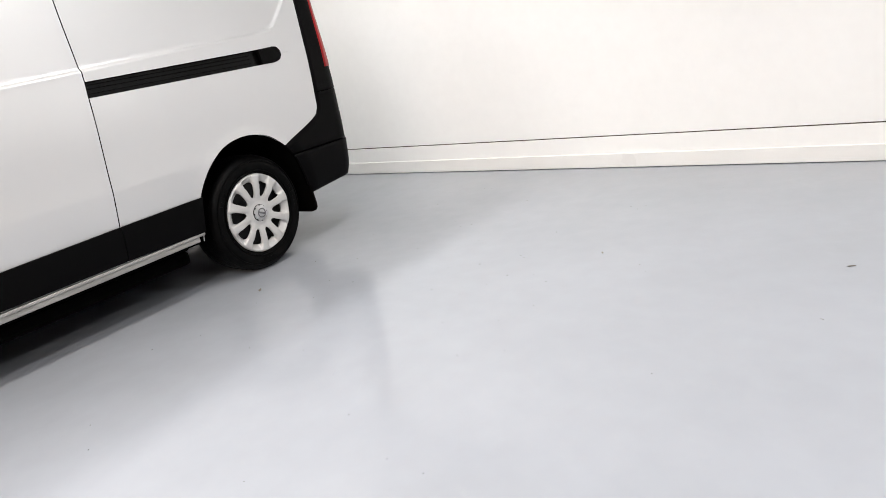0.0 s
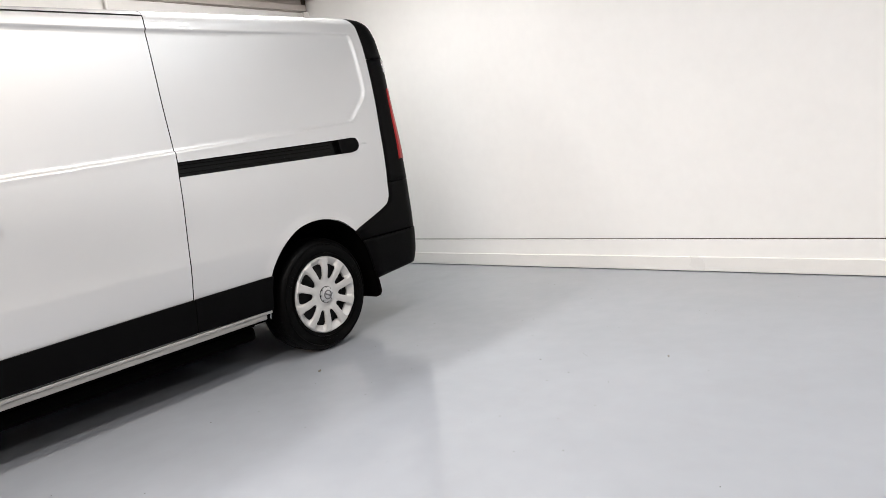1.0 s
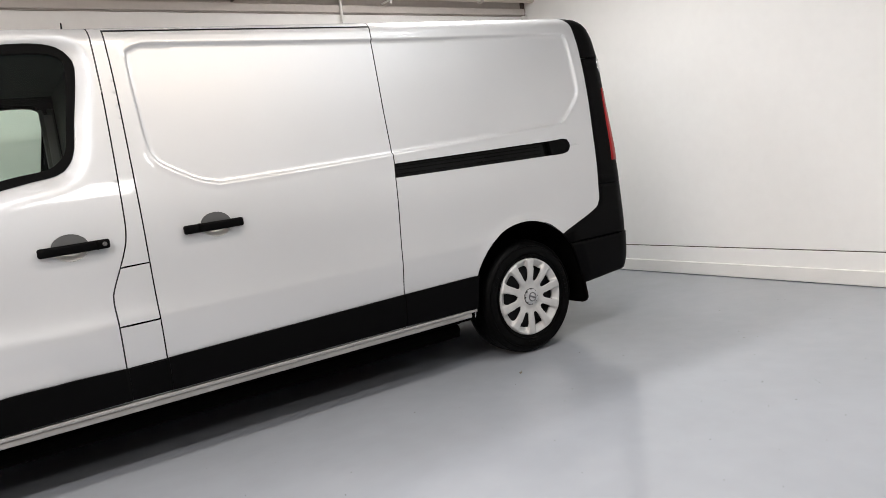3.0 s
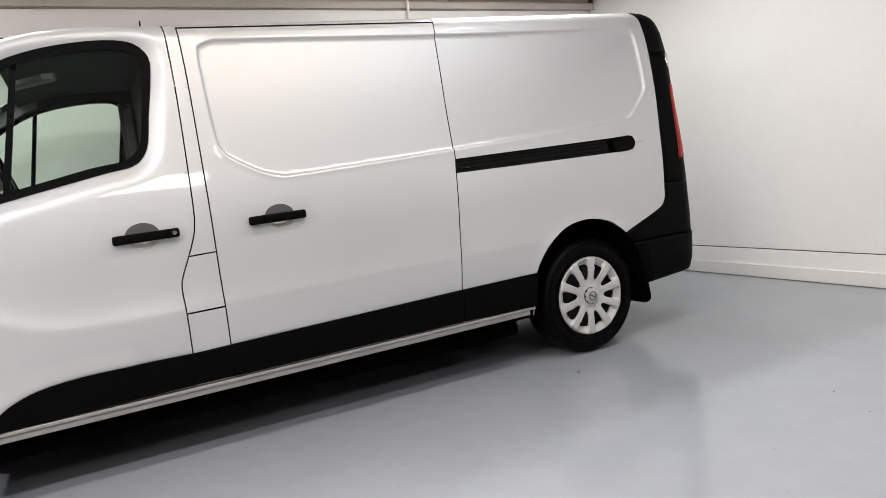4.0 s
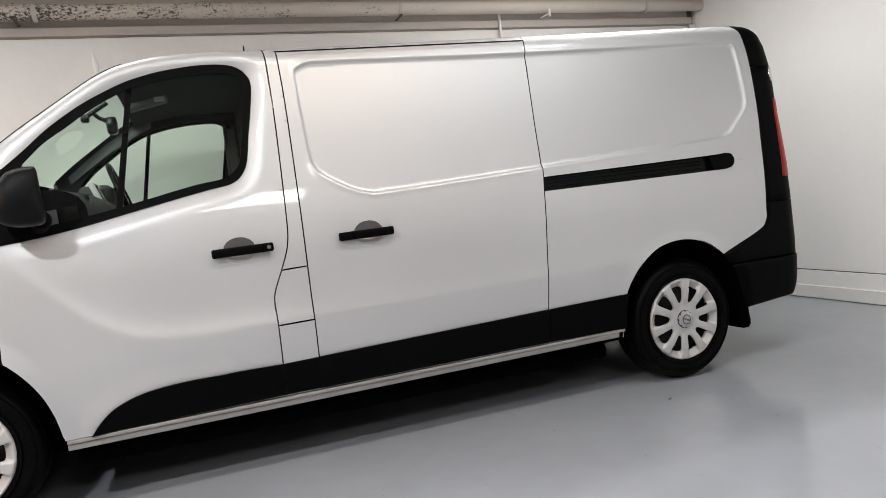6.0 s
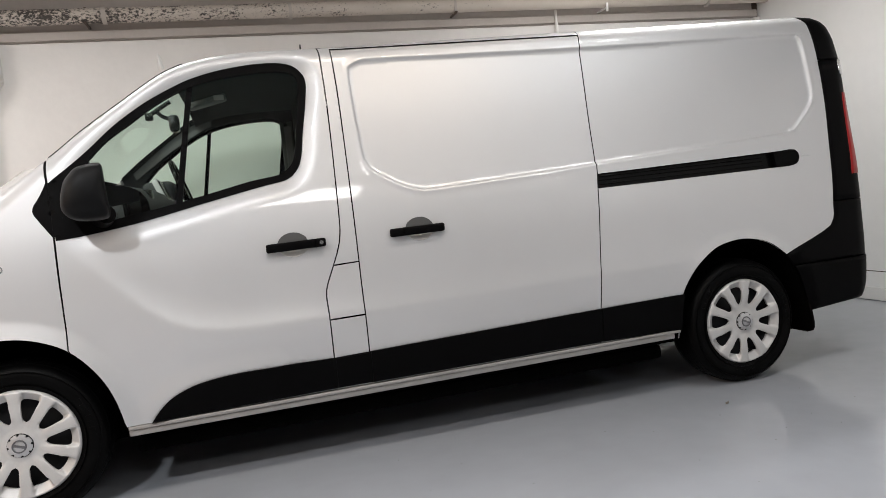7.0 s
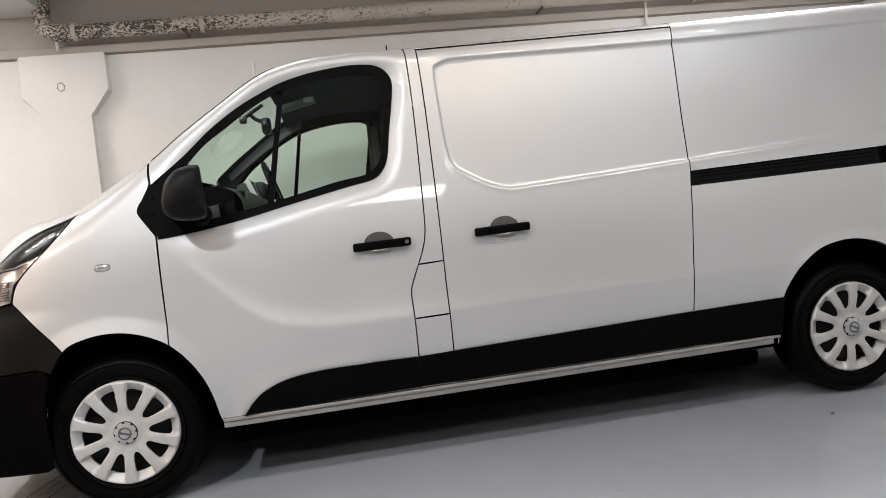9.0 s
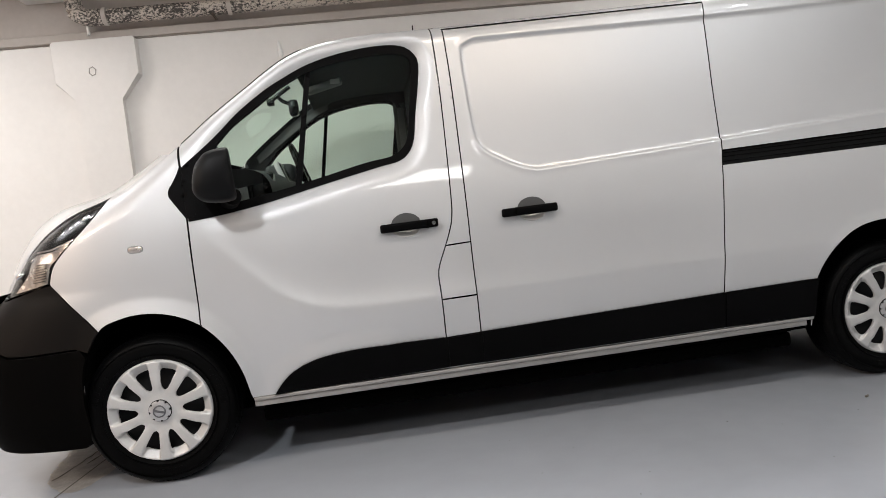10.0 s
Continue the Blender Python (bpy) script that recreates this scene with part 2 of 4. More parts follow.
            out.append(0.5 * (2 * p[i] + (p[i + 1] - p[i - 1]) * t + (2 * p[i - 1] - 5 * p[i] + 4 * p[i + 1] - p[i + 2]) * t * t
                              + (3 * p[i] - p[i - 1] - 3 * p[i + 1] + p[i + 2]) * t ** 3))
    out.append(p[-2])
    return [tuple(q) for q in out]


def resample(poly, step):
    out = []
    for a, b in zip(poly, poly[1:] + poly[:1]):
        a, b = np.array(a, float), np.array(b, float)
        n = max(1, int(np.ceil(np.linalg.norm(b - a) / step)))
        out += [a + (b - a) * k / n for k in range(n)]
    keep = [out[0]]
    for q in out[1:]:
        if np.linalg.norm(q - keep[-1]) > 0.0015:
            keep.append(q)
    if np.linalg.norm(keep[0] - keep[-1]) < 0.0015:
        keep.pop()
    return np.array(keep)


def area2(p):
    q = np.roll(p, -1, 0)
    return float(np.sum(p[:, 0] * q[:, 1] - q[:, 0] * p[:, 1]))


def inset(p, d):
    """Shrink a closed outline by d (grow when d is negative)."""
    p = p if area2(p) > 0 else p[::-1]
    e = np.roll(p, -1, 0) - np.roll(p, 1, 0)
    n = np.stack([-e[:, 1], e[:, 0]], 1)
    n /= np.linalg.norm(n, axis=1)[:, None] + 1e-9
    return p + n * d


def inside(pts, poly):
    x, y = pts[:, 0], pts[:, 1]
    res = np.zeros(len(pts), bool)
    q = np.roll(poly, -1, 0)
    for (x1, y1), (x2, y2) in zip(poly, q):
        if y1 != y2:
            c = (y1 > y) != (y2 > y)
            res ^= c & (x < (x2 - x1) * (y - y1) / (y2 - y1) + x1)
    return res


def edge_distance(pts, poly, closed=True):
    best = np.full(len(pts), 9.0)
    q = np.roll(poly, -1, 0) if closed else poly[1:]
    for a, b in zip(poly, q):
        ab = b - a
        t = np.clip(((pts - a) @ ab) / (ab @ ab + 1e-12), 0, 1)
        best = np.minimum(best, np.linalg.norm(pts - a - t[:, None] * ab, axis=1))
    return best


def sheet(outline, holes=(), step=0.02, shrink=0.0, lines=(), clear=0.024):
    """Triangulate an outline with holes over an even grid, with edges along closed lines: points (n, 2) and triangles."""
    from mathutils.geometry import delaunay_2d_cdt
    loops = [inset(resample(list(outline), step), shrink)] + [inset(resample(list(h), step), -shrink) for h in holes]
    lo, hi = loops[0].min(0), loops[0].max(0)
    gx, gz = np.meshgrid(np.arange(lo[0] + step / 2, hi[0], step), np.arange(lo[1] + step / 2, hi[1], step))
    g = np.stack([gx.ravel(), gz.ravel()], 1)
    ok = inside(g, loops[0])
    for h in loops[1:]:
        ok &= ~inside(g, h)
    g = g[ok]
    for lp in loops:
        g = g[edge_distance(g, lp) > step * 0.45] if len(g) else g
    pts, edges = [], []
    lines = [resample([tuple(q) for q in ln], clear * 0.66) for ln in lines]
    if lines:
        g = g[edge_distance(g, lines[len(lines) // 2]) > clear]
    for lp in [*loops, *lines]:
        n0 = len(pts)
        pts += [Vector(p) for p in lp]
        edges += [(n0 + i, n0 + (i + 1) % len(lp)) for i in range(len(lp))]
    pts += [Vector(p) for p in g]
    v, _, f, *_ = delaunay_2d_cdt(pts, edges, [], 0, 1e-6)
    v = np.array([tuple(p) for p in v])
    f = np.array([t for t in f if len(t) == 3])
    c = v[f].mean(1)
    ok = inside(c, loops[0])
    for h in loops[1:]:
        ok &= ~inside(c, h)
    f = f[ok]
    a = v[f]
    turn = (a[:, 1, 0] - a[:, 0, 0]) * (a[:, 2, 1] - a[:, 0, 1]) - (a[:, 2, 0] - a[:, 0, 0]) * (a[:, 1, 1] - a[:, 0, 1])
    f[turn < 0] = f[turn < 0][:, ::-1]
    return v, f


def thick(name, v, f, depth_of, thickness, material, parent, label="", far=False, round_edge=0.0):
    """A curved plate: points (x, z) at depth y = depth_of(x, z), with its edge turned in by thickness."""
    y = depth_of(v[:, 0], v[:, 1])
    count = {}
    for t in f.tolist():
        for i in range(3):
            a, b = t[i], t[(i + 1) % 3]
            k = (min(a, b), max(a, b))
            count[k] = None if k in count else (a, b)
    rim = [e for e in count.values() if e]
    lip = min(0.0012, thickness / 2)
    verts = [(p[0], q, p[1]) for p, q in zip(v, y)]
    faces = f.tolist()
    first = len(faces)
    idx = {}
    for a, b in rim:
        for k in (a, b):
            if k not in idx:
                idx[k] = len(verts)
                p = verts[k]
                verts += [(p[0], p[1] + lip, p[2]), (p[0], p[1] + thickness, p[2])]
        faces.append([b, a, idx[a], idx[b]])
        faces.append([idx[b], idx[a], idx[a] + 1, idx[b] + 1])
    if far:
        verts = [(p[0], WIDTH - p[1], p[2]) for p in verts]
        faces = [list(t)[::-1] for t in faces]
    ob = link_mesh(name, verts, faces, material, parent, label, True, first)
    edge = {(min(a, b), max(a, b)) for a, b in rim}
    for e in ob.data.edges:
        if (min(e.vertices), max(e.vertices)) in edge:
            e.use_edge_sharp = True
    # inner part of the painted edge is dark, standing for shade in the seams
    if material is PAINT:
        ob.data.materials.append(GAPDARK)
        ob.data.polygons.foreach_set("material_index", [1 if i >= first and (i - first) % 2 else 0 for i in range(len(ob.data.polygons))])
    return ob


# ---- van shape ----
WIDTH = 1.956
FRONT_X = -3.498          # front axle; the rear axle stands at x = 0
WHEEL_R = 0.336

_z = np.linspace(0.1, 2.1, 401)
_t = np.interp(_z, [0.1, 0.30, 0.42, 0.60, 0.8, 1.0, 1.15, 1.3, 1.6, 1.85, 2.1], [0.10, 0.055, 0.022, 0.008, 0.004, 0.006, 0.02, 0.045, 0.095, 0.145, 0.195])
_k = np.exp(-0.5 * (np.arange(-24, 25) * 0.005 / 0.045) ** 2)
_t = np.convolve(np.pad(_t, 24, mode="reflect", reflect_type="odd"), _k / _k.sum(), "valid")

# upper edge of the side, from the rear roof forward over the windscreen pillar and bonnet
EDGE = smooth_line([(0.90, 1.994), (0.66, 1.987), (0.0, 1.972), (-0.76, 1.954), (-1.55, 1.934), (-2.107, 1.921), (-2.413, 1.916), (-2.626, 1.892),
                    (-2.786, 1.839), (-2.978, 1.712), (-3.14, 1.598), (-3.278, 1.490), (-3.481, 1.360), (-3.619, 1.294), (-3.838, 1.225),
                    (-4.021, 1.120), (-4.158, 0.985), (-4.25, 0.85)], 0.03)
_e = np.array(EDGE)[::-1]


def edge_z(x):
    return np.interp(x, _e[:, 0], _e[:, 1])


REAR_Z = [0.2, 0.35, 0.6, 0.755, 1.06, 1.445, 1.64, 1.727, 1.85, 1.91, 1.95, 1.99]
REAR_X = [0.870, 0.884, 0.876, 0.872, 0.866, 0.876, 0.892, 0.896, 0.886, 0.864, 0.834, 0.78]
NOSE_Z = [0.15, 0.3, 0.5, 0.7, 0.85, 0.95, 1.05, 1.15, 1.3, 1.5]
NOSE_X = [-4.36, -4.43, -4.45, -4.44, -4.41, -4.37, -4.31, -4.24, -4.12, -4.0]
CORNER = 0.13
CORNER_Z, CORNER_N = [0.2, 0.6, 0.9], [4.2, 4.0, 2.6]      # how square the nose corner is

PRESS = smooth_line([(-1.90, 1.845), (-0.716, 1.853), (0.50, 1.876), (0.572, 1.862), (0.592, 1.80), (0.590, 1.56), (0.580, 1.505), (0.550, 1.458), (0.448, 1.362), (0.40, 1.332), (0.32, 1.315),
                     (-0.82, 1.248), (-1.62, 1.208), (-1.71, 1.210), (-1.79, 1.234), (-1.91, 1.304), (-1.952, 1.350), (-1.972, 1.43), (-1.983, 1.76), (-1.965, 1.82), (-1.90, 1.845)], 0.03)[:-1]
_press = np.array(PRESS)
PRESS_LINES = [inset(_press, d) for d in (-0.012, -0.006, 0.0, 0.0065, 0.013)]

CREASE_X = [-3.6, -3.2, -3.03, -2.944, -2.854, -2.76, -2.663, -2.539, -2.207, -0.8, 0.9]
CREASE_Z = [1.35, 1.08, 0.905, 0.814, 0.750, 0.712, 0.692, 0.682, 0.684, 0.700, 0.72]

WINDOW = smooth_line([(-3.2585, 1.388), (-3.175, 1.452), (-3.096, 1.519), (-3.019, 1.591), (-2.944, 1.650), (-2.856, 1.708), (-2.731, 1.771), (-2.656, 1.800), (-2.546, 1.828), (-2.41, 1.847), (-2.30, 1.849),
                      (-2.229, 1.833), (-2.191, 1.796), (-2.178, 1.750), (-2.194, 1.646), (-2.220, 1.525), (-2.243, 1.405), (-2.273, 1.348), (-2.319, 1.316), (-2.43, 1.296), (-2.673, 1.247), (-2.911, 1.197), (-3.10, 1.166), (-3.2545, 1.150)], 0.02)
_window = np.array(WINDOW)
ARCH_F = smooth_line([(-3.79, 0.30), (-3.79, 0.42), (-3.765, 0.58), (-3.686, 0.722), (-3.585, 0.766), (-3.473, 0.774), (-3.363, 0.749), (-3.258, 0.690), (-3.17, 0.584), (-3.116, 0.459), (-3.090, 0.30)], 0.02)
ARCH_R = smooth_line([(-0.410, 0.30), (-0.405, 0.46), (-0.389, 0.536), (-0.352, 0.606), (-0.285, 0.682), (-0.189, 0.748), (-0.091, 0.777), (0.02, 0.781), (0.14, 0.752), (0.215, 0.706), (0.278, 0.65), (0.337, 0.566), (0.394, 0.42), (0.44, 0.28)], 0.02)


CLAD_FRONT = smooth_line([(-2.995, 0.338), (-2.955, 0.388), (-2.896, 0.438), (-2.79, 0.480), (-2.637, 0.500), (-2.45, 0.502), (-2.212, 0.499)], 0.02)
_arch_f, _arch_r, _clad_f = np.array(ARCH_F), np.array(ARCH_R), np.array(CLAD_FRONT)[:-12]


def near_line(x, z, line, reach):
    """Distance to an open line, where it is under reach."""
    p = np.stack([np.ravel(x), np.ravel(z)], 1)
    out = np.full(len(p), reach)
    k = np.where(np.all((p > line.min(0) - reach) & (p < line.max(0) + reach), axis=1))[0]
    if len(k):
        out[k] = np.minimum(edge_distance(p[k], line, False), reach)
    return out.reshape(np.shape(x))


def signed(x, z, poly, reach):
    """Distance to an outline, positive inside; far points count as out of reach."""
    p = np.stack([np.ravel(x), np.ravel(z)], 1)
    out = np.full(len(p), -9.0)
    lo, hi = poly.min(0) - reach, poly.max(0) + reach
    k = np.where(np.all((p > lo) & (p < hi), axis=1))[0]
    if len(k):
        d = edge_distance(p[k], poly)
        out[k] = np.where(inside(p[k], poly), d, -d)
    return out.reshape(np.shape(x))


def side_y(x, z):
    """How far in from the widest plane the body side lies."""
    x, z = np.asarray(x, float), np.asarray(z, float)
    y = np.interp(z, _z, _t)
    # soft feature line low on the doors
    d = z - np.interp(x, CREASE_X, CREASE_Z)
    fade = np.clip((x + 3.25) / 0.45, 0, 1) * np.interp(x, [-2.3, -1.9, -0.8, 0.2], [1.0, 0.55, 0.35, 0.2])
    y = y - 0.022 * fade * np.where(d > 0, np.exp(-(d / 0.065) ** 1.3), np.exp(-(np.abs(d) / 0.20) ** 2))
    # wheel-arch flares
    for line, band, rise in ((_arch_f, 0.075, 0.017), (_arch_r, 0.06, 0.006), (_clad_f, 0.09, 0.012)):
        d = np.clip(1 - near_line(x, z, line, band) / band, 0, 1)
        y = y - rise * (d ** 1.12 if line is _arch_f else d * d * (3 - 2 * d))
    # nose
    xf = np.interp(z, NOSE_Z, NOSE_X)
    t = np.clip((-3.45 - x) / (-3.45 - xf), 0, 0.9995)
    half = WIDTH / 2 - y
    n = np.interp(z, CORNER_Z, CORNER_N)
    y = WIDTH / 2 - half * (1 - t ** n) ** (1 / n)
    # rear corner
    xr = np.interp(z, REAR_Z, REAR_X)
    u = np.clip((x - xr + CORNER) / CORNER, 0, 0.999)
    y = y + CORNER * (1 - np.sqrt(1 - u * u))
    # rounding into the roof, pillar and bonnet
    slope = (edge_z(x + 0.03) - edge_z(x - 0.03)) / 0.06
    e = np.clip((edge_z(x) - z) / np.sqrt(1 + slope ** 2), 0, 1)
    r = np.interp(x, [-3.7, -3.3], [0.15, 0.07])
    q = np.clip((r - e) / r, 0, 1)
    y = y + r * (1 - np.sqrt(np.clip(1 - q * q, 0, 1)))
    # recess round the cab window, with a crease at its outer edge
    sd = signed(x, z, _window, 0.1)
    y = y + 0.034 * np.clip(1 + sd / 0.065, 0, 1) ** 1.2 * np.clip((x + 3.22) / 0.3, 0, 1)
    # pressed panel along the load bay, with a bevelled step
    sd = signed(x, z, _press, 0.08)
    s = np.clip(sd / 0.013, 0, 1)
    y = y + 0.0115 * (0.7 * s + 0.3 * s * s * (3 - 2 * s)) - 0.0022 * np.exp(-((sd + 0.006) / 0.007) ** 2)
    return y


def along_edge(x0, x1):
    """The part of EDGE between two stations, in the order given."""
    pts = [p for p in EDGE if min(x0, x1) < p[0] < max(x0, x1)]
    pts = [(x0, float(edge_z(x0))), *sorted(pts, key=lambda p: -p[0]), (x1, float(edge_z(x1)))] if x0 > x1 else \
          [(x0, float(edge_z(x0))), *sorted(pts, key=lambda p: p[0]), (x1, float(edge_z(x1)))]
    return pts


DOOR_REAR = smooth_line([(-2.103, 1.920), (-2.098, 1.826), (-2.097, 1.56), (-2.108, 1.147), (-2.116, 1.04), (-2.132, 0.98), (-2.16, 0.911), (-2.195, 0.83), (-2.206, 0.78), (-2.204, 0.672), (-2.202, 0.345)], 0.02)
SLIDE_FRONT = smooth_line([(-2.046, 1.897), (-2.040, 1.607), (-2.044, 0.884), (-2.040, 0.345)], 0.03)
SLIDE_REAR = smooth_line([(-0.772, 1.918), (-0.778, 1.87), (-0.780, 1.80), (-0.795, 1.51), (-0.802, 1.239), (-0.815, 1.12), (-0.842, 0.79), (-0.862, 0.523), (-0.864, 0.345)], 0.02)
TRIM_IN = smooth_line([(0.612, 1.986), (0.652, 1.935), (0.668, 1.868), (0.675, 1.78), (0.670, 1.64), (0.656, 1.434), (0.627, 1.197), (0.605, 0.929), (0.602, 0.855), (0.588, 0.815), (0.535, 0.772), (0.262, 0.668)], 0.02)
PANE = smooth_line([(-3.115, 1.470), (-3.037, 1.548), (-2.949, 1.611), (-2.835, 1.690), (-2.716, 1.752), (-2.586, 1.790), (-2.427, 1.812), (-2.292, 1.815), (-2.226, 1.797), (-2.208, 1.758),
                    (-2.221, 1.650), (-2.243, 1.529), (-2.266, 1.412), (-2.301, 1.363), (-2.350, 1.336), (-2.474, 1.318), (-2.670, 1.276), (-2.849, 1.240), (-3.115, 1.196)], 0.02)
WINDOW_CARD = [tuple(q) for q in inset(np.array(PANE), -0.012)]
RAIL = smooth_line([(-0.812, 1.199), (0.19, 1.222), (0.37, 1.229), (0.402, 1.218), (0.412, 1.192), (0.40, 1.163), (0.36, 1.147), (0.19, 1.143), (-0.822, 1.132)], 0.02)
LAMP_EDGE = smooth_line([(-3.607, 1.298), (-3.635, 1.245), (-3.715, 1.159), (-3.82, 1.062), (-3.862, 1.008), (-3.880, 0.950)], 0.02)


def between(line, z0, z1):
    """The points of a line whose height lies between z0 and z1."""
    return [p for p in line if z0 - 1e-6 <= p[1] <= z1 + 1e-6]


def at_height(line, z):
    q = sorted(line, key=lambda p: p[1])
    return (float(np.interp(z, [p[1] for p in q], [p[0] for p in q])), z)


def cut(line, z0, z1):
    """The line from height z0 to z1, in that order."""
    mid = between(line, min(z0, z1) + 0.002, max(z0, z1) - 0.002)
    mid = sorted(mid, key=lambda p: p[1], reverse=z0 > z1)
    return [at_height(line, z0), *mid, at_height(line, z1)]


SILL_Z = 0.345


def disc(x, z, r=0.066, rz=0.052):
    return [(x + r * math.cos(a), z + rz * math.sin(a)) for a in np.linspace(0, math.tau, 41)[:-1]]


def build_van():
    van = new("van")
    tagged(van, "silver panel van with black lower cladding parked on grey floor", "van")
    for far in (False, True):
        build_side(van, far)
    build_shell(van)
    build_front_and_rear(van)
    build_cabin(van)
    # unseen black trays added below to keep light from under the van
    part("light_block_tray", one_box((-2.95, 0.32, 0.175), (-0.48, 1.64, 0.40), 0.03), DARK, van, "black unseen tray added to block light under the van")
    part("rear_block_tray", one_box((0.42, 0.40, 0.22), (0.80, 1.56, 0.40), 0.05), DARK, van)
    wheel = build_wheel()
    for k, (x, y, turn) in enumerate([(0, 0.045, 0), (FRONT_X, 0.045, 0), (0, WIDTH - 0.045, 180), (FRONT_X, WIDTH - 0.045, 180)]):
        w = wheel if k == 0 else copy_thing(wheel, pose(0, 0, 0))
        w.parent = van
        w.matrix_basis = pose(x, y, WHEEL_R, 0, 18 if x else 24, turn)
    return van


def build_side(van, far):
    step = 0.05 if far else 0.015

    def plate(name, outline, material=PAINT, parent=van, holes=(), out=0.0, thickness=0.012, gap=0.0028, label="", fine=None, lines=()):
        v, f = sheet(outline, holes, fine or step, gap, () if far else lines)
        return thick(name, v, f, lambda x, z: side_y(x, z) - out, thickness, material, parent, label, far)

    arch_f = [p for p in ARCH_F]
    # front wing
    wing = [*along_edge(-3.607, -3.281), (-3.272, 1.371), (-3.265, 1.155), (-3.262, 0.70)]
    k = min(range(len(arch_f)), key=lambda i: math.dist(arch_f[i], (-3.262, 0.695)))
    k0 = min(range(len(arch_f)), key=lambda i: math.dist(arch_f[i], (-3.686, 0.725)))
    wing += arch_f[k0:k + 1][::-1] + [(-3.877, 0.940)] + LAMP_EDGE[::-1][:-1]
    wing_ob = plate("front_wing", wing, fine=step * 0.75)
    side_indicator(wing_ob, far)
    # small black corner trim ahead of the door
    plate("corner_trim", smooth_line([(-3.2695, 1.405), (-3.285, 1.365), (-3.312, 1.318), (-3.323, 1.304), (-3.331, 1.285), (-3.331, 1.266), (-3.320, 1.245), (-3.296, 1.208), (-3.2635, 1.158)], 0.02), PLASTIC, wing_ob, out=0.004, gap=0)
    # dark strip in the door seam, its shade put in as colour
    plate("wing_seam_shade", [(-3.297, 1.468), (-3.290, 1.36), (-3.284, 1.155), (-3.281, 0.72), (-3.246, 0.70), (-3.247, 1.155), (-3.250, 1.375), (-3.252, 1.492)], GAPDARK, wing_ob, out=-0.0035, thickness=0.004, gap=0)
    # front door
    door = [*along_edge(-3.275, -2.105), *DOOR_REAR[1:], (-2.205, SILL_Z), (-3.092, SILL_Z - 0.008)]
    k1 = min(range(len(arch_f)), key=lambda i: math.dist(arch_f[i], (-3.093, 0.335)))
    door += arch_f[k:k1][::-1] + [(-3.262, 0.70), (-3.262, 1.155), (-3.269, 1.371)]
    door_ob = plate("front_door", door, holes=[WINDOW, disc(-2.3245, 1.024)])
    frame_ob = plate("window_frame", WINDOW, PLASTIC, door_ob, holes=[PANE], out=0.003, thickness=0.035, gap=-0.003, label="black rubber window frame")
    plate("mirror_foot", [(-3.2675, 1.385), (-3.2635, 1.162), (-3.225, 1.172), (-3.225, 1.405)], PLASTIC, door_ob, out=0.0035, thickness=0.006, gap=0)
    pane = plate("pane", PANE, GLASS, door_ob, out=-0.012, thickness=0.004, gap=-0.006)
    pane.visible_shadow = False
    plate("window_bar", [(-2.668, 1.776), (-2.692, 1.768), (-2.792, 1.240), (-2.766, 1.244)], PLASTIC, door_ob, out=-0.004, thickness=0.02, gap=0)
    plate("door_cladding", [*CLAD_FRONT, (-2.206, 0.352), (-2.98, 0.342)], PLASTIC, door_ob, out=0.012, thickness=0.016, gap=0.001)
    plate("door_card", [*along_edge(-3.25, -2.14), *[(p[0] - 0.02, p[1]) for p in cut(DOOR_REAR, 1.90, 0.5)], (-3.04, 0.5), (-3.20, 0.74)],
          TRIMDARK, door_ob, holes=[WINDOW_CARD], out=-0.055, thickness=0.01, gap=0, fine=0.05)
    plate("pillar_trim", smooth_line([(-3.17, 1.49), (-2.95, 1.640), (-2.75, 1.758), (-2.66, 1.795)], 0.04) + smooth_line([(-2.66, 1.86), (-2.80, 1.80), (-2.98, 1.685), (-3.18, 1.535)], 0.04),
          PILLARM, door_ob, out=-0.085, thickness=0.004, gap=0, fine=0.02)
    handle(door_ob, far, -2.442, -2.183, 1.020, True)
    # pillar strip with filler flap
    pillar = [*cut(DOOR_REAR, 1.915, 0.913), *cut(SLIDE_FRONT, 0.916, 1.895), (-2.046, 1.921)]
    plate("door_pillar", pillar)
    flap = [*cut(DOOR_REAR, 0.911, 0.674), *cut(SLIDE_FRONT, 0.676, 0.916)]
    plate("filler_flap", flap)
    plate("lower_pillar", [*cut(DOOR_REAR, 0.672, SILL_Z), *cut(SLIDE_FRONT, SILL_Z, 0.674)])
    plate("pillar_cladding", [*cut(DOOR_REAR, 0.499, 0.352), *cut(SLIDE_FRONT, 0.352, 0.502)], PLASTIC, out=0.010, thickness=0.014, gap=0.006)
    # dark strip behind the cladding gaps stands for their shade
    plate("cladding_gap_shade", [(-2.222, 0.497), (-2.222, 0.352), (-2.022, 0.352), (-2.022, 0.502)], GAPDARK, out=0.004, thickness=0.003, gap=0)
    # sliding door
    slide = [(-2.046, 1.899), *SLIDE_FRONT[1:-1], (-2.040, SILL_Z), (-0.864, SILL_Z + 0.004), *SLIDE_REAR[::-1][1:]]
    slide_ob = plate("sliding_door", slide, fine=step * 0.58, holes=[disc(-1.747, 1.032)], lines=PRESS_LINES)
    plate("door_cladding", [(-2.036, 0.503), (-2.036, 0.352), (-0.868, 0.357), (-0.866, 0.532)], PLASTIC, slide_ob, out=0.012, thickness=0.016, gap=0.001)
    handle(slide_ob, far, -1.892, -1.634, 1.028, False)
    # roof gutter above the sliding door
    plate("roof_side", [(-2.046, 1.904), (-0.770, 1.923), *along_edge(-0.77, -2.10)], gap=0.001)
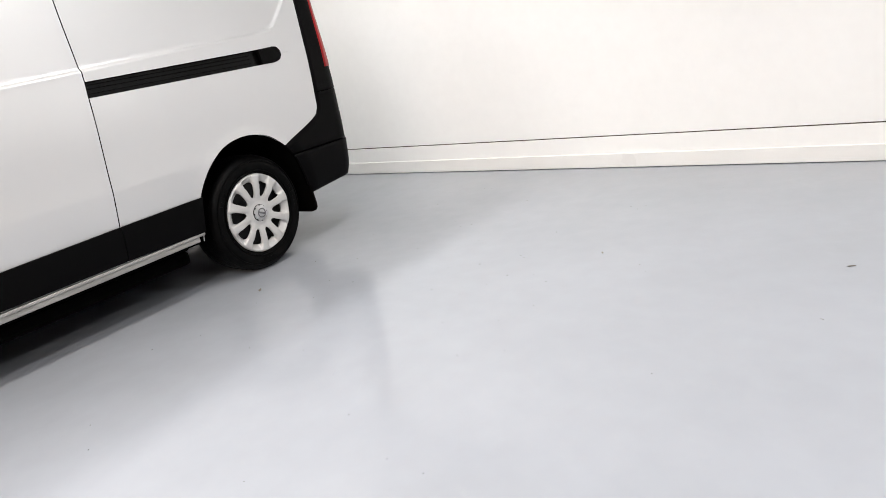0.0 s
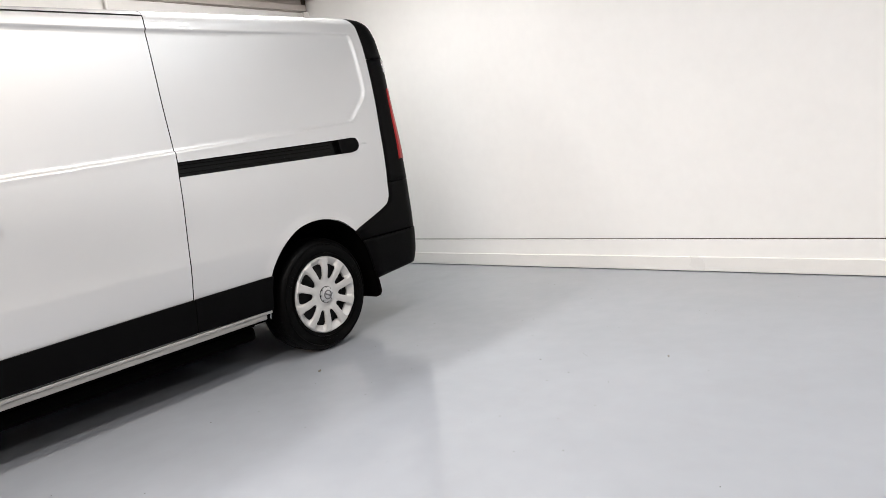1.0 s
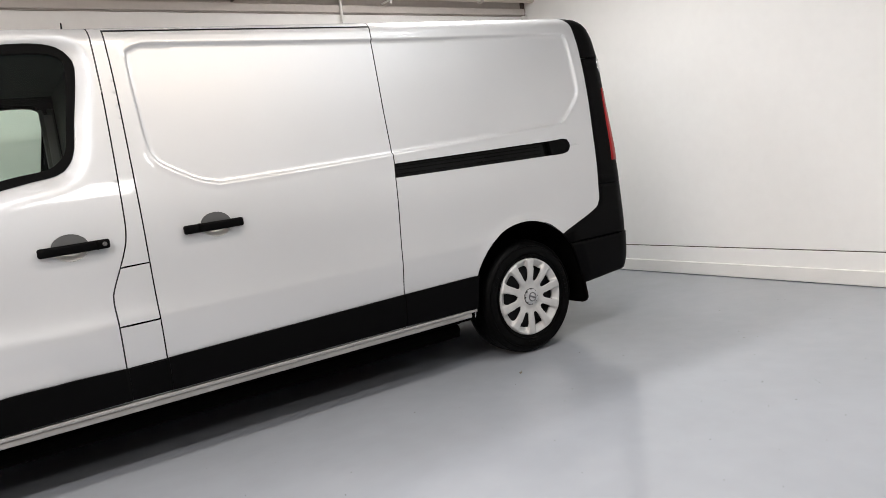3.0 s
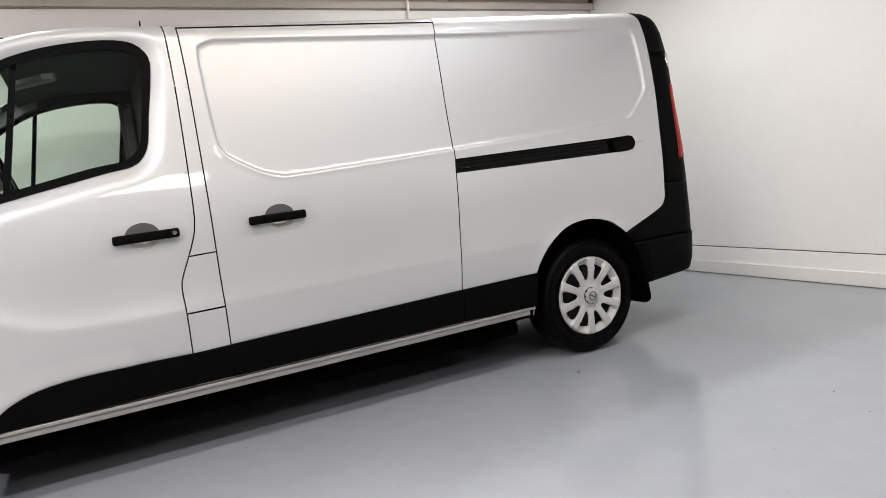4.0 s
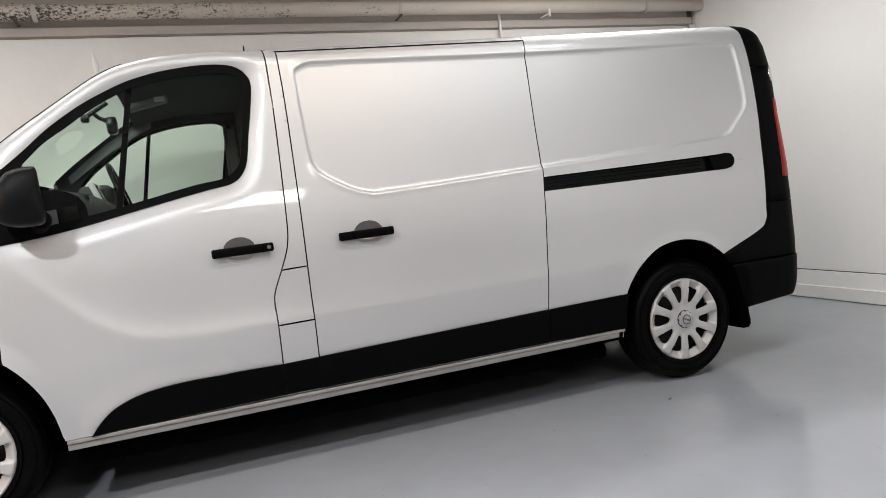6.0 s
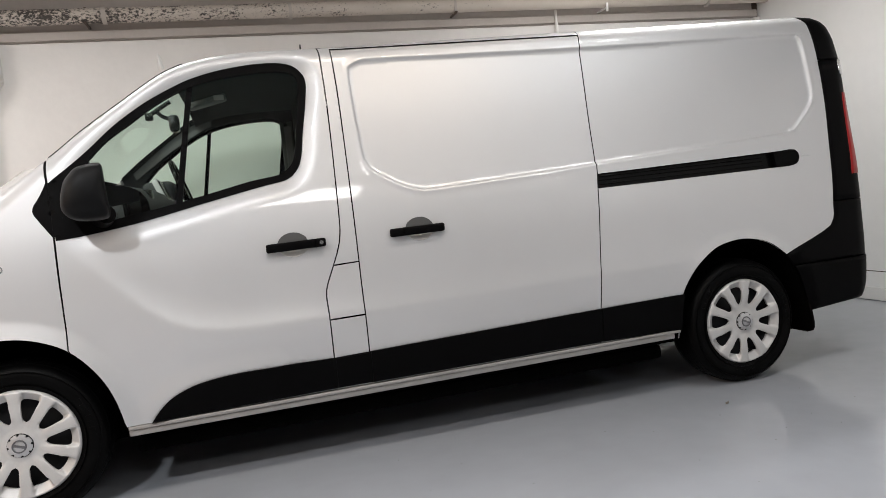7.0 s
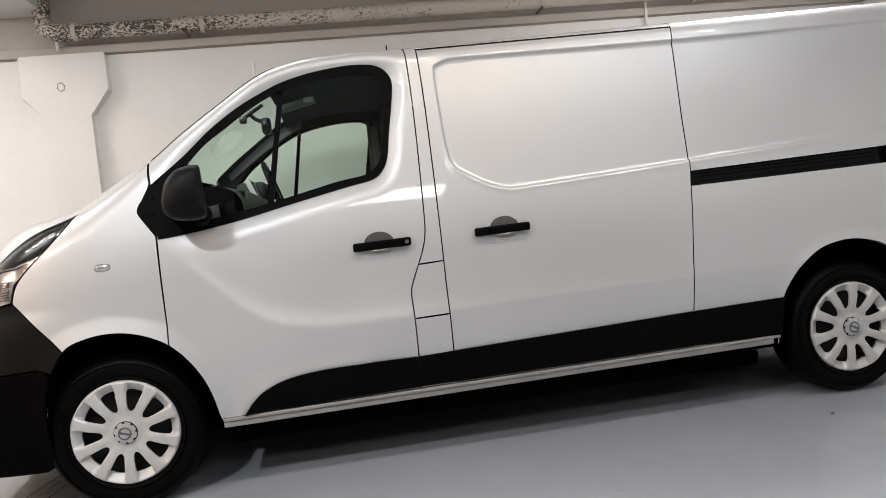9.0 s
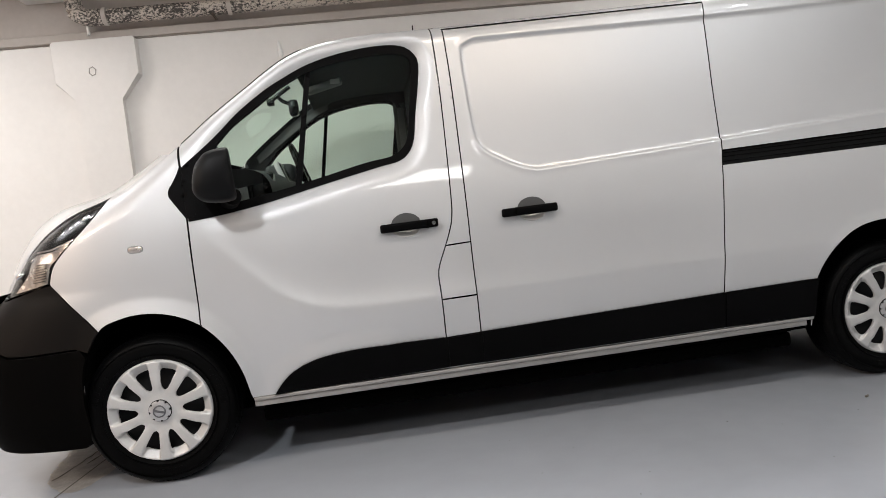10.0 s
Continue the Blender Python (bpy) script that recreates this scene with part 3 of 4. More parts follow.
    # rear quarter
    arch_r = ARCH_R
    j = min(range(len(arch_r)), key=lambda i: math.dist(arch_r[i], (0.262, 0.665)))
    quarter = [*along_edge(-0.768, 0.614), *TRIM_IN[1:], *arch_r[:j][::-1], (-0.410, SILL_Z + 0.01), (-0.860, SILL_Z + 0.004), *SLIDE_REAR[::-1]]
    quarter_ob = plate("rear_quarter", quarter, fine=step * 0.58, holes=[RAIL], lines=PRESS_LINES)
    plate("quarter_cladding", [(-0.858, 0.532), (-0.857, 0.357), (-0.399, 0.352), (-0.397, 0.46), (-0.385, 0.541)], PLASTIC, quarter_ob, out=0.010, thickness=0.014, gap=0.001)
    # another dark strip standing for shade, behind the rear cladding gap
    plate("cladding_gap_shade", [(-0.885, 0.528), (-0.885, 0.358), (-0.845, 0.358), (-0.845, 0.528)], GAPDARK, quarter_ob, out=0.004, thickness=0.003, gap=0)
    # rail of the sliding door: a channel with two ridges and a flush end cap
    plate("door_rail", RAIL, GLOSSBLACK, quarter_ob, out=-0.022, thickness=0.004, gap=-0.006)
    for dz in (0.012, 0.034, 0.052):
        plate("rail_ridge", [(-0.815, 1.136 + dz), (-0.815, 1.142 + dz), (0.20, 1.154 + dz * 1.05), (0.20, 1.148 + dz * 1.05)], GLOSSBLACK, quarter_ob, out=-0.008, thickness=0.014, gap=0)
    plate("rail_cap", [p for p in RAIL if p[0] > 0.21], PLASTIC, quarter_ob, out=0.008, thickness=0.02, gap=0.001)
    # sill trims
    s = (lambda y: WIDTH - y) if far else (lambda y: y)
    for nm, y0, y1, za, zb in (("sill_trim", 0.030, 0.07, 0.321, 0.338), ("sill_rail", 0.040, 0.09, 0.293, 0.3195)):
        bm = bmesh.new()
        x0, x1 = -3.088, (-0.402 if nm == "sill_trim" else -0.435)
        box(bm, (x0, min(s(y0), s(y1)), za), (x1, max(s(y0), s(y1)), zb), 0.005)
        for v in bm.verts:
            v.co.z += (v.co.x - x0) / (x1 - x0) * 0.015
        part(nm, bm, ALU, van, "scuffed aluminium sill trim", True)
    # wheel-arch liners and mud flap
    for nm, line in (("front_arch_liner", ARCH_F), ("rear_arch_liner", ARCH_R)):
        verts, faces = [], []
        pts = smooth_line(line[::2], 0.05)
        cx = sum(p[0] for p in pts) / len(pts)
        for x, z in pts:
            x2 = cx + (x - cx) * 0.985
            y0 = float(side_y(x2, z + 0.012)) + 0.010
            for yy in (y0, 0.30, 0.34):
                verts.append((cx + (x - cx) * (1.0 if yy < 0.31 else 0.2), s(yy), z if yy < 0.31 else 0.5))
        for i in range(len(pts) - 1):
            for c in range(2):
                a = i * 3 + c
                faces.append((a, a + 1, a + 4, a + 3))
        link_mesh(nm, verts, faces, DARK, van)
    bm = bmesh.new()
    low = [(0.30, 0.62), (0.02, 0.62), (0.02, 0.27), (0.026, 0.24), (0.045, 0.218), (0.075, 0.208), (0.30, 0.205)]
    rim = [[bm.verts.new((0.434 + dx - max(0, z - 0.205) * 0.16, s(y), z)) for y, z in low] for dx in (0, 0.014)]
    bm.faces.new(rim[0])
    bm.faces.new(rim[1][::-1])
    for i in range(len(low)):
        k = (i + 1) % len(low)
        bm.faces.new((rim[0][i], rim[0][k], rim[1][k], rim[1][i]))
    part("mud_flap", bm, SKIRTM, van, "black rubber mud flap")
    bm = bmesh.new()
    line = [(x, s(float(side_y(x, z)) + 0.002), z) for x, z in ((0.425, 1.186), (0.45, 1.190), (0.475, 1.189), (0.50, 1.182))]
    tube(bm, line, [0.003, 0.0045, 0.004, 0.002], 8)
    part("pressed_mark", bm, PAINT, van, "", True)


def side_indicator(wing, far):
    """The small clear side indicator."""
    bm = bmesh.new()
    bmesh.ops.create_uvsphere(bm, u_segments=24, v_segments=12, radius=1)
    yc = float(side_y(-3.492, 1.055))
    for v in bm.verts:
        x, y, z = v.co
        sgn = 1 if x > 0 else -1
        v.co = Vector((-3.492 + 0.030 * sgn * abs(x) ** 0.6, yc + 0.009 * y, 1.055 + 0.0145 * (1 if z > 0 else -1) * abs(z) ** 0.7))
    if far:
        for v in bm.verts:
            v.co.y = WIDTH - v.co.y
    rim = bm.copy()
    c = Vector((-3.492, WIDTH - yc if far else yc, 1.055))
    for v in rim.verts:
        d = v.co - c
        v.co = c + Vector((d.x * 1.10, d.y * 0.55, d.z * 1.16))
    lens = part("side_indicator", bm, REFLECT, wing, "clear oval side indicator", True)
    part("indicator_rim", rim, GREY, lens, "", True)


def handle(door, far, x0, x1, z, key):
    """A round recessed cup with a black pull bar across it."""
    s = (lambda y: WIDTH - y) if far else (lambda y: y)
    xc = (x0 + x1) / 2 + (-0.012 if key else 0.016)
    yc = float(side_y(xc, z))
    bm = bmesh.new()
    rings = lathe(bm, [(0.001, 0.024), (0.025, 0.0225), (0.045, 0.0175), (0.060, 0.009), (0.069, 0.0005), (0.074, -0.0015), (0.0765, 0.004)], 40, (xc, 0, z + 0.004))
    for v in bm.verts:
        lean = float(np.interp(v.co.z, _z, _t)) - float(np.interp(z, _z, _t))
        v.co.y = s(yc + v.co.y + lean)
        v.co.x = xc + (v.co.x - xc) * 0.905
        v.co.z = z + 0.004 + (v.co.z - z - 0.004) * 0.715
    part("handle_cup", bm, CUP, door, "grey round handle recess", True)
    arc = [(xc + 0.070 * math.cos(a), z + 0.004 + 0.056 * math.sin(a)) for a in np.linspace(0.0, math.pi, 25)]
    v, f = sheet(arc, (), 0.012, 0.002)
    thick("handle_cover", v, f, lambda x, zz: side_y(x, zz) - 0.0035, 0.012, COVER, door, "grey plastic cover above the handle", far)
    bm = bmesh.new()
    box(bm, (x0, -0.036, z - 0.019), (x1, -0.012, z + 0.019), 0.009, 3)
    box(bm, (x0 + 0.004, -0.016, z - 0.015), (x0 + 0.05, 0.012, z + 0.015), 0.004)
    box(bm, (x1 - 0.05, -0.016, z - 0.015), (x1 - 0.004, 0.012, z + 0.015), 0.004)
    # shallow domed middle
    for v in bm.verts:
        u = (v.co.x - x0) / (x1 - x0) * 2 - 1
        if v.co.y < -0.02:
            v.co.y -= 0.006 * (1 - u * u)
        v.co.z += 0.002 * u
        v.co.y = s(v.co.y + yc)
    part("door_handle", bm, PLASTIC, door, "black plastic pull handle", True)
    # joint between bar and fixed end piece
    bm = bmesh.new()
    xe = x1 - 0.048 if key else x0 + 0.062
    box(bm, (xe, min(s(yc - 0.042), s(yc - 0.02)), z - 0.0195), (xe + 0.003, max(s(yc - 0.042), s(yc - 0.02)), z + 0.0195))
    part("handle_joint", bm, GLOSSBLACK, door)
    if key:
        bm = bmesh.new()
        lathe(bm, [(0.0005, -0.002), (0.003, -0.002), (0.0035, -0.004), (0.009, -0.004), (0.0105, 0.004)], 20, (x1 - 0.021, 0, z + 0.002))
        for v in bm.verts:
            v.co.y = s(yc - 0.038 + v.co.y)
        part("key_lock", bm, CHROME, door, "chrome key lock", True)


def loft(name, stations, material, parent, crown, columns=12, label="", drop=0.0, inward=0.0, thickness=0.0):
    """A skin from side to side over stations (x, z) of the upper edge; crown(x) gives how far its middle stands out (dx, dz)."""
    verts, faces = [], []
    for x, z in stations:
        y0 = float(side_y(x, z - 0.0005)) + inward
        dx, dz = crown(x)
        for k in range(columns + 1):
            u = 2 * k / columns - 1
            b = 1 - abs(u) ** 2.4
            verts.append((x + dx * b, WIDTH / 2 + u * (WIDTH / 2 - y0), z + dz * b - drop))
    n = columns + 1
    for i in range(len(stations) - 1):
        for k in range(columns):
            a = i * n + k
            faces.append((a, a + 1, a + n + 1, a + n))
    return link_mesh(name, verts, faces, material, parent, label)


def build_shell(van):
    loft("roof", along_edge(0.79, -2.62), PAINT, van, lambda x: (0, 0.035), 16)
    loft("headliner", [(x, z) for x, z in along_edge(-2.13, -2.76)], LINER, van, lambda x: (0, 0.02), 10, drop=0.05, inward=0.03)
    wind = lambda x: (-0.11 * min(1, (-2.60 - x) / 0.35), 0.035)
    pane = loft("windscreen", along_edge(-2.72, -3.30), GLASS, van, wind, 20, "raked windscreen", inward=0.035)
    pane.visible_shadow = False
    bonnet = along_edge(-3.33, -4.17)
    loft("bonnet", bonnet, PAINT, van, lambda x: (-0.11 * max(0.0, min(1, (x + 4.2) / 0.4)) - 0.09 - 0.05 * max(0.0, min(1, (-3.6 - x) / 0.4)), 0.035 + 0.03 * max(0.0, min(1, (-3.5 - x) / 0.4))), 20)
    # dark seal along each windscreen pillar
    for far in (False, True):
        bm = bmesh.new()
        pts = []
        for x, z in along_edge(-2.70, -3.27):
            y = float(side_y(x, z - 0.001)) + 0.004
            pts.append((x - 0.001, WIDTH - y if far else y, z + 0.0005))
        tube(bm, pts, 0.003, 8)
        part("windscreen_seal", bm, PLASTIC, van, "", True)
    # black scuttle between windscreen and bonnet, and header band over the windscreen
    loft("scuttle", along_edge(-3.29, -3.34), PLASTIC, van, lambda x: (-0.11, 0.030), 20)
    loft("windscreen_header", along_edge(-2.615, -2.725), PLASTIC, van, lambda x: (-0.11 * min(1, (-2.60 - x) / 0.35), 0.035), 16)
    # dark floor pan and chassis between the wheels
    # box set low so that less light gets under the van
    bm = bmesh.new()
    box(bm, (-3.9, 0.42, 0.185), (0.72, WIDTH - 0.30, 0.40), 0.03)
    part("underbody", bm, DARK, van, "dark underbody box set low to block light")
    part("floor_pan", one_box((-2.98, 0.11, 0.27), (-0.47, WIDTH - 0.11, 0.335), 0.01), DARK, van)
    # panel added to cut off lamp light that passes the sill
    part("light_block_panel", one_box((-3.07, 0.115, 0.195), (-0.47, WIDTH - 0.115, 0.268), 0.02), DARK, van)
    part("engine_tray", one_box((-3.7, 0.35, 0.40), (-3.2, WIDTH - 0.35, 0.80), 0.02), DARK, van)
    part("rear_axle_cover", one_box((-0.35, 0.35, 0.40), (0.40, WIDTH - 0.35, 0.80), 0.02), DARK, van)
    # inner wall that closes the load bay behind the seams
    for far in (False, True):
        v, f = sheet([(-2.20, 0.34), (-0.44, 0.34), (-0.40, 0.60), (-0.2, 0.80), (0.15, 0.80), (0.45, 0.70), (0.62, 0.85), (0.70, 1.85), (0.6, 1.93), (-2.08, 1.88), (-2.08, 1.05)], (), 0.08, 0)
        thick("inner_panel", v, f, lambda x, z: side_y(x, z) + 0.07, 0.004, DARK, van, "", far)


def rear_rows(name, z0, z1, x_in, material, van, far, out=0.0, a0=0.0, a1=90.0, inner=0.30, rows=14, close=True):
    """A skin round the rear corner between two heights: from x_in(z) on the side, round to the rear face."""
    verts, faces = [], []
    zs = np.linspace(z0, z1, rows)
    n = 0
    for z in zs:
        xr = float(np.interp(z, REAR_Z, REAR_X)) + out
        ring = []
        if x_in is not None:
            for x in np.linspace(x_in(z), xr - CORNER - out, 5)[:-1]:
                ring.append((float(x), float(side_y(x, z)) - out))
        c = (xr - out - CORNER, float(side_y(xr - out - CORNER - 0.001, z)) + CORNER)
        r = CORNER + out
        for a in np.radians(np.linspace(a0(z) if callable(a0) else a0, a1, 12)):
            ring.append((c[0] + r * math.sin(a), c[1] - r * math.cos(a)))
        if close:
            ring.append((c[0] + r, inner))
        n = len(ring)
        verts += [(p[0], WIDTH - p[1] if far else p[1], z) for p in ring]
    for i in range(rows - 1):
        for k in range(n - 1):
            a = i * n + k
            faces.append((a, a + 1, a + n + 1, a + n) if not far else (a, a + n, a + n + 1, a + 1))
    ob = link_mesh(name, verts, faces, material, van)
    m = ob.modifiers.new("thickness", "SOLIDIFY")
    m.thickness, m.offset = 0.012, -1
    return ob


def build_front_and_rear(van):
    for far in (False, True):
        trim = lambda z: at_height(TRIM_IN, min(z, 1.98))[0] + 0.002
        low = lambda z: at_height(TRIM_IN, z)[0] + 0.002 if z > 0.672 else at_height([p for p in ARCH_R if p[0] > 0.05], z)[0]
        rear_rows("corner_cap", 1.722, 1.988, trim, PLASTIC, van, far, rows=18)
        rear_rows("lamp_column", 0.927, 1.716, trim, PLASTIC, van, far)
        rear_rows("lower_corner", 0.604, 0.923, low, PLASTIC, van, far, rows=24)
        bumper = rear_rows("rear_bumper", 0.335, 0.599, low, PLASTIC, van, far, out=0.006, inner=0.978)
        for v in bumper.data.vertices:
            drop = (0.599 - v.co.z) / 0.264
            v.co.z += drop ** 2 * 0.035 * min(1.0, max(0.0, (v.co.x - 0.45) / 0.42))
            v.co.x -= drop ** 6 * 0.02 * min(1.0, max(0.0, (v.co.x - 0.80) / 0.06))
        lens = rear_rows("tail_lamp", 1.065, 1.525, None, RED, van, far, out=0.004, a0=lambda z: 6 + 14 * (z - 1.065) / 0.46, a1=90, close=True, inner=0.24)
        tagged(lens, "red ribbed tail lamp lens")
        clip = rear_rows("door_hinge", 1.635, 1.718, None, CHROME, van, far, out=0.006, a0=22, a1=75, close=False, rows=4)
        tagged(clip, "bright metal rear door hinge")
        # front bumper, upper and lower piece
        step = 0.05 if far else 0.02
        k0 = min(range(len(ARCH_F)), key=lambda i: math.dist(ARCH_F[i], (-3.686, 0.725)))
        k1 = min(range(len(ARCH_F)), key=lambda i: math.dist(ARCH_F[i], (-3.772, 0.66)))
        up = [(-3.879, 0.943), *ARCH_F[k1:k0 + 1][::-1], (-3.80, 0.660), (-4.009, 0.652), (-4.10, 0.655), (-4.155, 0.68), (-4.20, 0.74), (-4.30, 0.80), (-4.36, 0.81), (-4.34, 0.875), (-4.15, 0.882)]
        low = [(-3.775, 0.657), *ARCH_F[:k1][::-1], (-3.80, 0.225), (-3.84, 0.205), (-4.30, 0.205), (-4.37, 0.30), (-4.39, 0.50), (-4.385, 0.80), (-4.30, 0.79), (-4.20, 0.735), (-4.155, 0.672), (-4.10, 0.647), (-4.009, 0.645), (-3.80, 0.653)]
        for nm, poly, out, mat in (("front_bumper", up, 0.004, BUMPER), ("bumper_skirt", low, 0.008, SKIRTM)):
            v, f = sheet(poly, (), step, 0.0015)
            thick(nm, v, f, lambda x, z, o=out: side_y(x, z) - o, 0.02, mat, van, "", far)
        # headlight: dark housing, clear outer lens, chrome reflector
        lamp = [*LAMP_EDGE, (-3.95, 0.925), (-4.145, 0.892), (-4.20, 0.92), *along_edge(-4.17, -3.612)]
        v, f = sheet(lamp, (), step, 0.003)
        house = thick("headlight", v, f, lambda x, z: side_y(x, z) + 0.035, 0.004, GLOSSBLACK, van, "dark headlight behind a clear lens", far)
        ob = thick("headlight_lens", v, f, lambda x, z: side_y(x, z) + 0.001, 0.034, LENS, house, "", far)
        ob.visible_shadow = False
        seal = LAMP_EDGE + [(x - 0.010, z - 0.004) for x, z in LAMP_EDGE[::-1]]
        v, f = sheet(seal, (), 0.02, 0)
        thick("lamp_seal", v, f, lambda x, z: side_y(x, z) + 0.0005, 0.01, GAPDARK, house, "", far)
        bowl = smooth_line([(-3.75, 1.120), (-3.807, 1.073), (-3.869, 1.033), (-3.884, 1.007), (-3.884, 0.971), (-3.876, 0.951)], 0.02)
        bowl += [(-4.008, 0.927), (-4.072, 0.915)] + smooth_line([(-4.035, 0.955), (-4.005, 0.995), (-3.992, 1.035), (-3.954, 1.075)], 0.02) + [(-3.868, 1.086), (-3.794, 1.112)]
        v, f = sheet(bowl, (), step, 0.001)
        thick("indicator_lens", v, f, lambda x, z: side_y(x, z) + 0.016 + 0.010 * np.sin((x + 3.9) * 45), 0.012, REFLECT, house, "silvery ribbed indicator lens", far)
        for i in range(8):
            zz = 0.960 + i * 0.0107
            xa, xb = -3.899 + i * 0.0012, -3.965 + i * 0.0035
            v, f = sheet([(xb, zz - 0.005), (xa, zz + 0.002), (xa, zz + 0.0055), (xb, zz - 0.0015)], (), 0.05, 0)
            thick("lens_rib", v, f, lambda x, z: side_y(x, z) + 0.004, 0.006, STEEL, house, "", far)
        edge = [(-3.733, 1.136), (-3.80, 1.117), (-3.868, 1.096), (-3.953, 1.090), (-3.953, 1.082), (-3.868, 1.088), (-3.80, 1.108), (-3.733, 1.128)]
        v, f = sheet(edge, (), step, 0)
        thick("chrome_strip", v, f, lambda x, z: side_y(x, z) + 0.010, 0.010, CHROME, house, "", far)
        for cx, cz, r in ((-3.708, 1.212, 0.020), (-3.777, 1.175, 0.010), (-3.685, 1.193, 0.007), (-3.825, 1.155, 0.006), (-4.06, 0.99, 0.022), (-3.975, 1.055, 0.014)):
            bm = bmesh.new()
            bmesh.ops.create_icosphere(bm, subdivisions=2, radius=r)
            yc = float(side_y(cx, cz)) + 0.020
            for v in bm.verts:
                v.co = Vector((cx + v.co.x, yc + v.co.y * 0.5, cz + v.co.z * 0.62 + v.co.x * 0.4))
                if far:
                    v.co.y = WIDTH - v.co.y
            part("reflector", bm, CHROME, house, "", True)
    # nose face between the two sides, in bands
    for nm, z0, z1, mat in (("lower_nose", 0.205, 0.80, BUMPER), ("upper_nose", 0.80, 0.885, GLOSSBLACK)):
        verts, faces, cols = [], [], 24
        for z in np.linspace(z0, z1, 8):
            xf = float(np.interp(z, NOSE_Z, NOSE_X))
            for k in range(cols + 1):
                v = (k / cols * 2 - 1) * (0.72 if z1 < 0.9 else 0.55)
                half = WIDTH / 2 - float(np.interp(z, _z, _t))
                n = float(np.interp(z, CORNER_Z, CORNER_N))
                verts.append((-3.45 + (xf + 3.45) * (1 - (abs(v) / half) ** n) ** (1 / n) + 0.012, WIDTH / 2 + v, z))
        for i in range(7):
            for k in range(cols):
                a = i * (cols + 1) + k
                faces.append((a, a + cols + 1, a + cols + 2, a + 1))
        link_mesh(nm, verts, faces, mat, van)
    # rear doors
    for y0, y1 in ((0.285, 0.976), (0.980, WIDTH - 0.285)):
        verts, faces = [], []
        zs = np.linspace(0.605, 1.96, 20)
        for z in zs:
            x = float(np.interp(z, REAR_Z, REAR_X)) - 0.012
            verts += [(x, y0, z), (x, y1, z)]
        faces = [(2 * i, 2 * i + 1, 2 * i + 3, 2 * i + 2) for i in range(len(zs) - 1)]
        ob = link_mesh("rear_door", verts, faces, PAINT, van)
        m = ob.modifiers.new("thickness", "SOLIDIFY")
        m.thickness = 0.02


def build_cabin(van):
    # bulkhead behind the seats, cabin floor
    part("bulkhead", one_box((-2.135, 0.20, 0.40), (-2.115, WIDTH - 0.20, 1.88)), TRIMDARK, van)
    part("cabin_floor", one_box((-3.0, 0.10, 0.45), (-2.14, WIDTH - 0.10, 0.48)), TRIMDARK, van)
    # dashboard: swept section
    prof = smooth_line([(-3.34, 1.34), (-3.22, 1.355), (-3.08, 1.36), (-2.97, 1.345), (-2.91, 1.29), (-2.91, 1.17), (-2.98, 0.98), (-3.08, 0.75)], 0.03)
    verts, faces = [], []
    ys = np.linspace(0.13, WIDTH - 0.13, 22)
    for y in ys:
        b = 0.02 * math.sin((y - 0.13) / (WIDTH - 0.26) * math.pi)
        verts += [(p[0] + b, y, p[1] + b * 0.6) for p in prof]
    n = len(prof)
    for i in range(len(ys) - 1):
        for k in range(n - 1):
            a = i * n + k
            faces.append((a, a + n, a + n + 1, a + 1))
    dash = link_mesh("dashboard", verts, faces, DASH, van, "dark grey dashboard")
    bm = bmesh.new()
    box(bm, (-3.08, 1.30, 1.32), (-2.90, 1.72, 1.44), 0.035, 3)
    part("instrument_binnacle", bm, DASH, dash, "", True)
    bm = box(bmesh.new(), (-2.93, 0.86, 1.20), (-2.90, 1.12, 1.43), 0.008)
    bmesh.ops.rotate(bm, verts=bm.verts, cent=(-2.92, 1, 1.3), matrix=Matrix.Rotation(radians(-20), 3, "Y"))
    part("screen_surround", bm, CLEAR, dash, "silver trimmed centre screen", True)
    bm = box(bmesh.new(), (-2.925, 0.875, 1.215), (-2.894, 1.105, 1.415), 0.006)
    bmesh.ops.rotate(bm, verts=bm.verts, cent=(-2.92, 1, 1.3), matrix=Matrix.Rotation(radians(-20), 3, "Y"))
    part("screen", bm, SCREEN, dash, "", True)
    bm = bmesh.new()
    lathe(bm, [(0.001, 0), (0.045, 0), (0.05, 0.01), (0.05, 0.05)], 24)
    bmesh.ops.transform(bm, matrix=pose(-2.905, 0.30, 1.29, 0, 0, 90), verts=bm.verts)
    part("air_vent", bm, GLOSSBLACK, dash, "", True)
    # steering wheel on the far seat's side
    bm = bmesh.new()
    ring = [(0.185 * math.cos(a), 0.185 * math.sin(a), 0) for a in np.linspace(0, math.tau, 49)[:-1]]
    rr = []
    for i, p in enumerate(ring):
        c = Vector(p)
        d = c.normalized()
        rr.append([bm.verts.new(c + (d * math.cos(t) + Vector((0, 0, 1)) * math.sin(t)) * 0.016) for t in np.linspace(0, math.tau, 11)[:-1]])
    for i in range(48):
        for k in range(10):
            bm.faces.new((rr[i][k], rr[i][(k + 1) % 10], rr[(i + 1) % 48][(k + 1) % 10], rr[(i + 1) % 48][k]))
    box(bm, (-0.07, -0.055, -0.03), (0.07, 0.055, 0.01), 0.02)
    for a in (0, 180, 270):
        c = Vector((0.1 * math.cos(radians(a)), 0.1 * math.sin(radians(a)), -0.008))
        w = (0.09, 0.02) if a in (0, 180) else (0.02, 0.09)
        box(bm, (c.x - w[0], c.y - w[1], c.z - 0.01), (c.x + w[0], c.y + w[1], c.z + 0.01), 0.005)
    bmesh.ops.transform(bm, matrix=pose(-2.86, 1.50, 1.385, 0, 72, 0), verts=bm.verts)
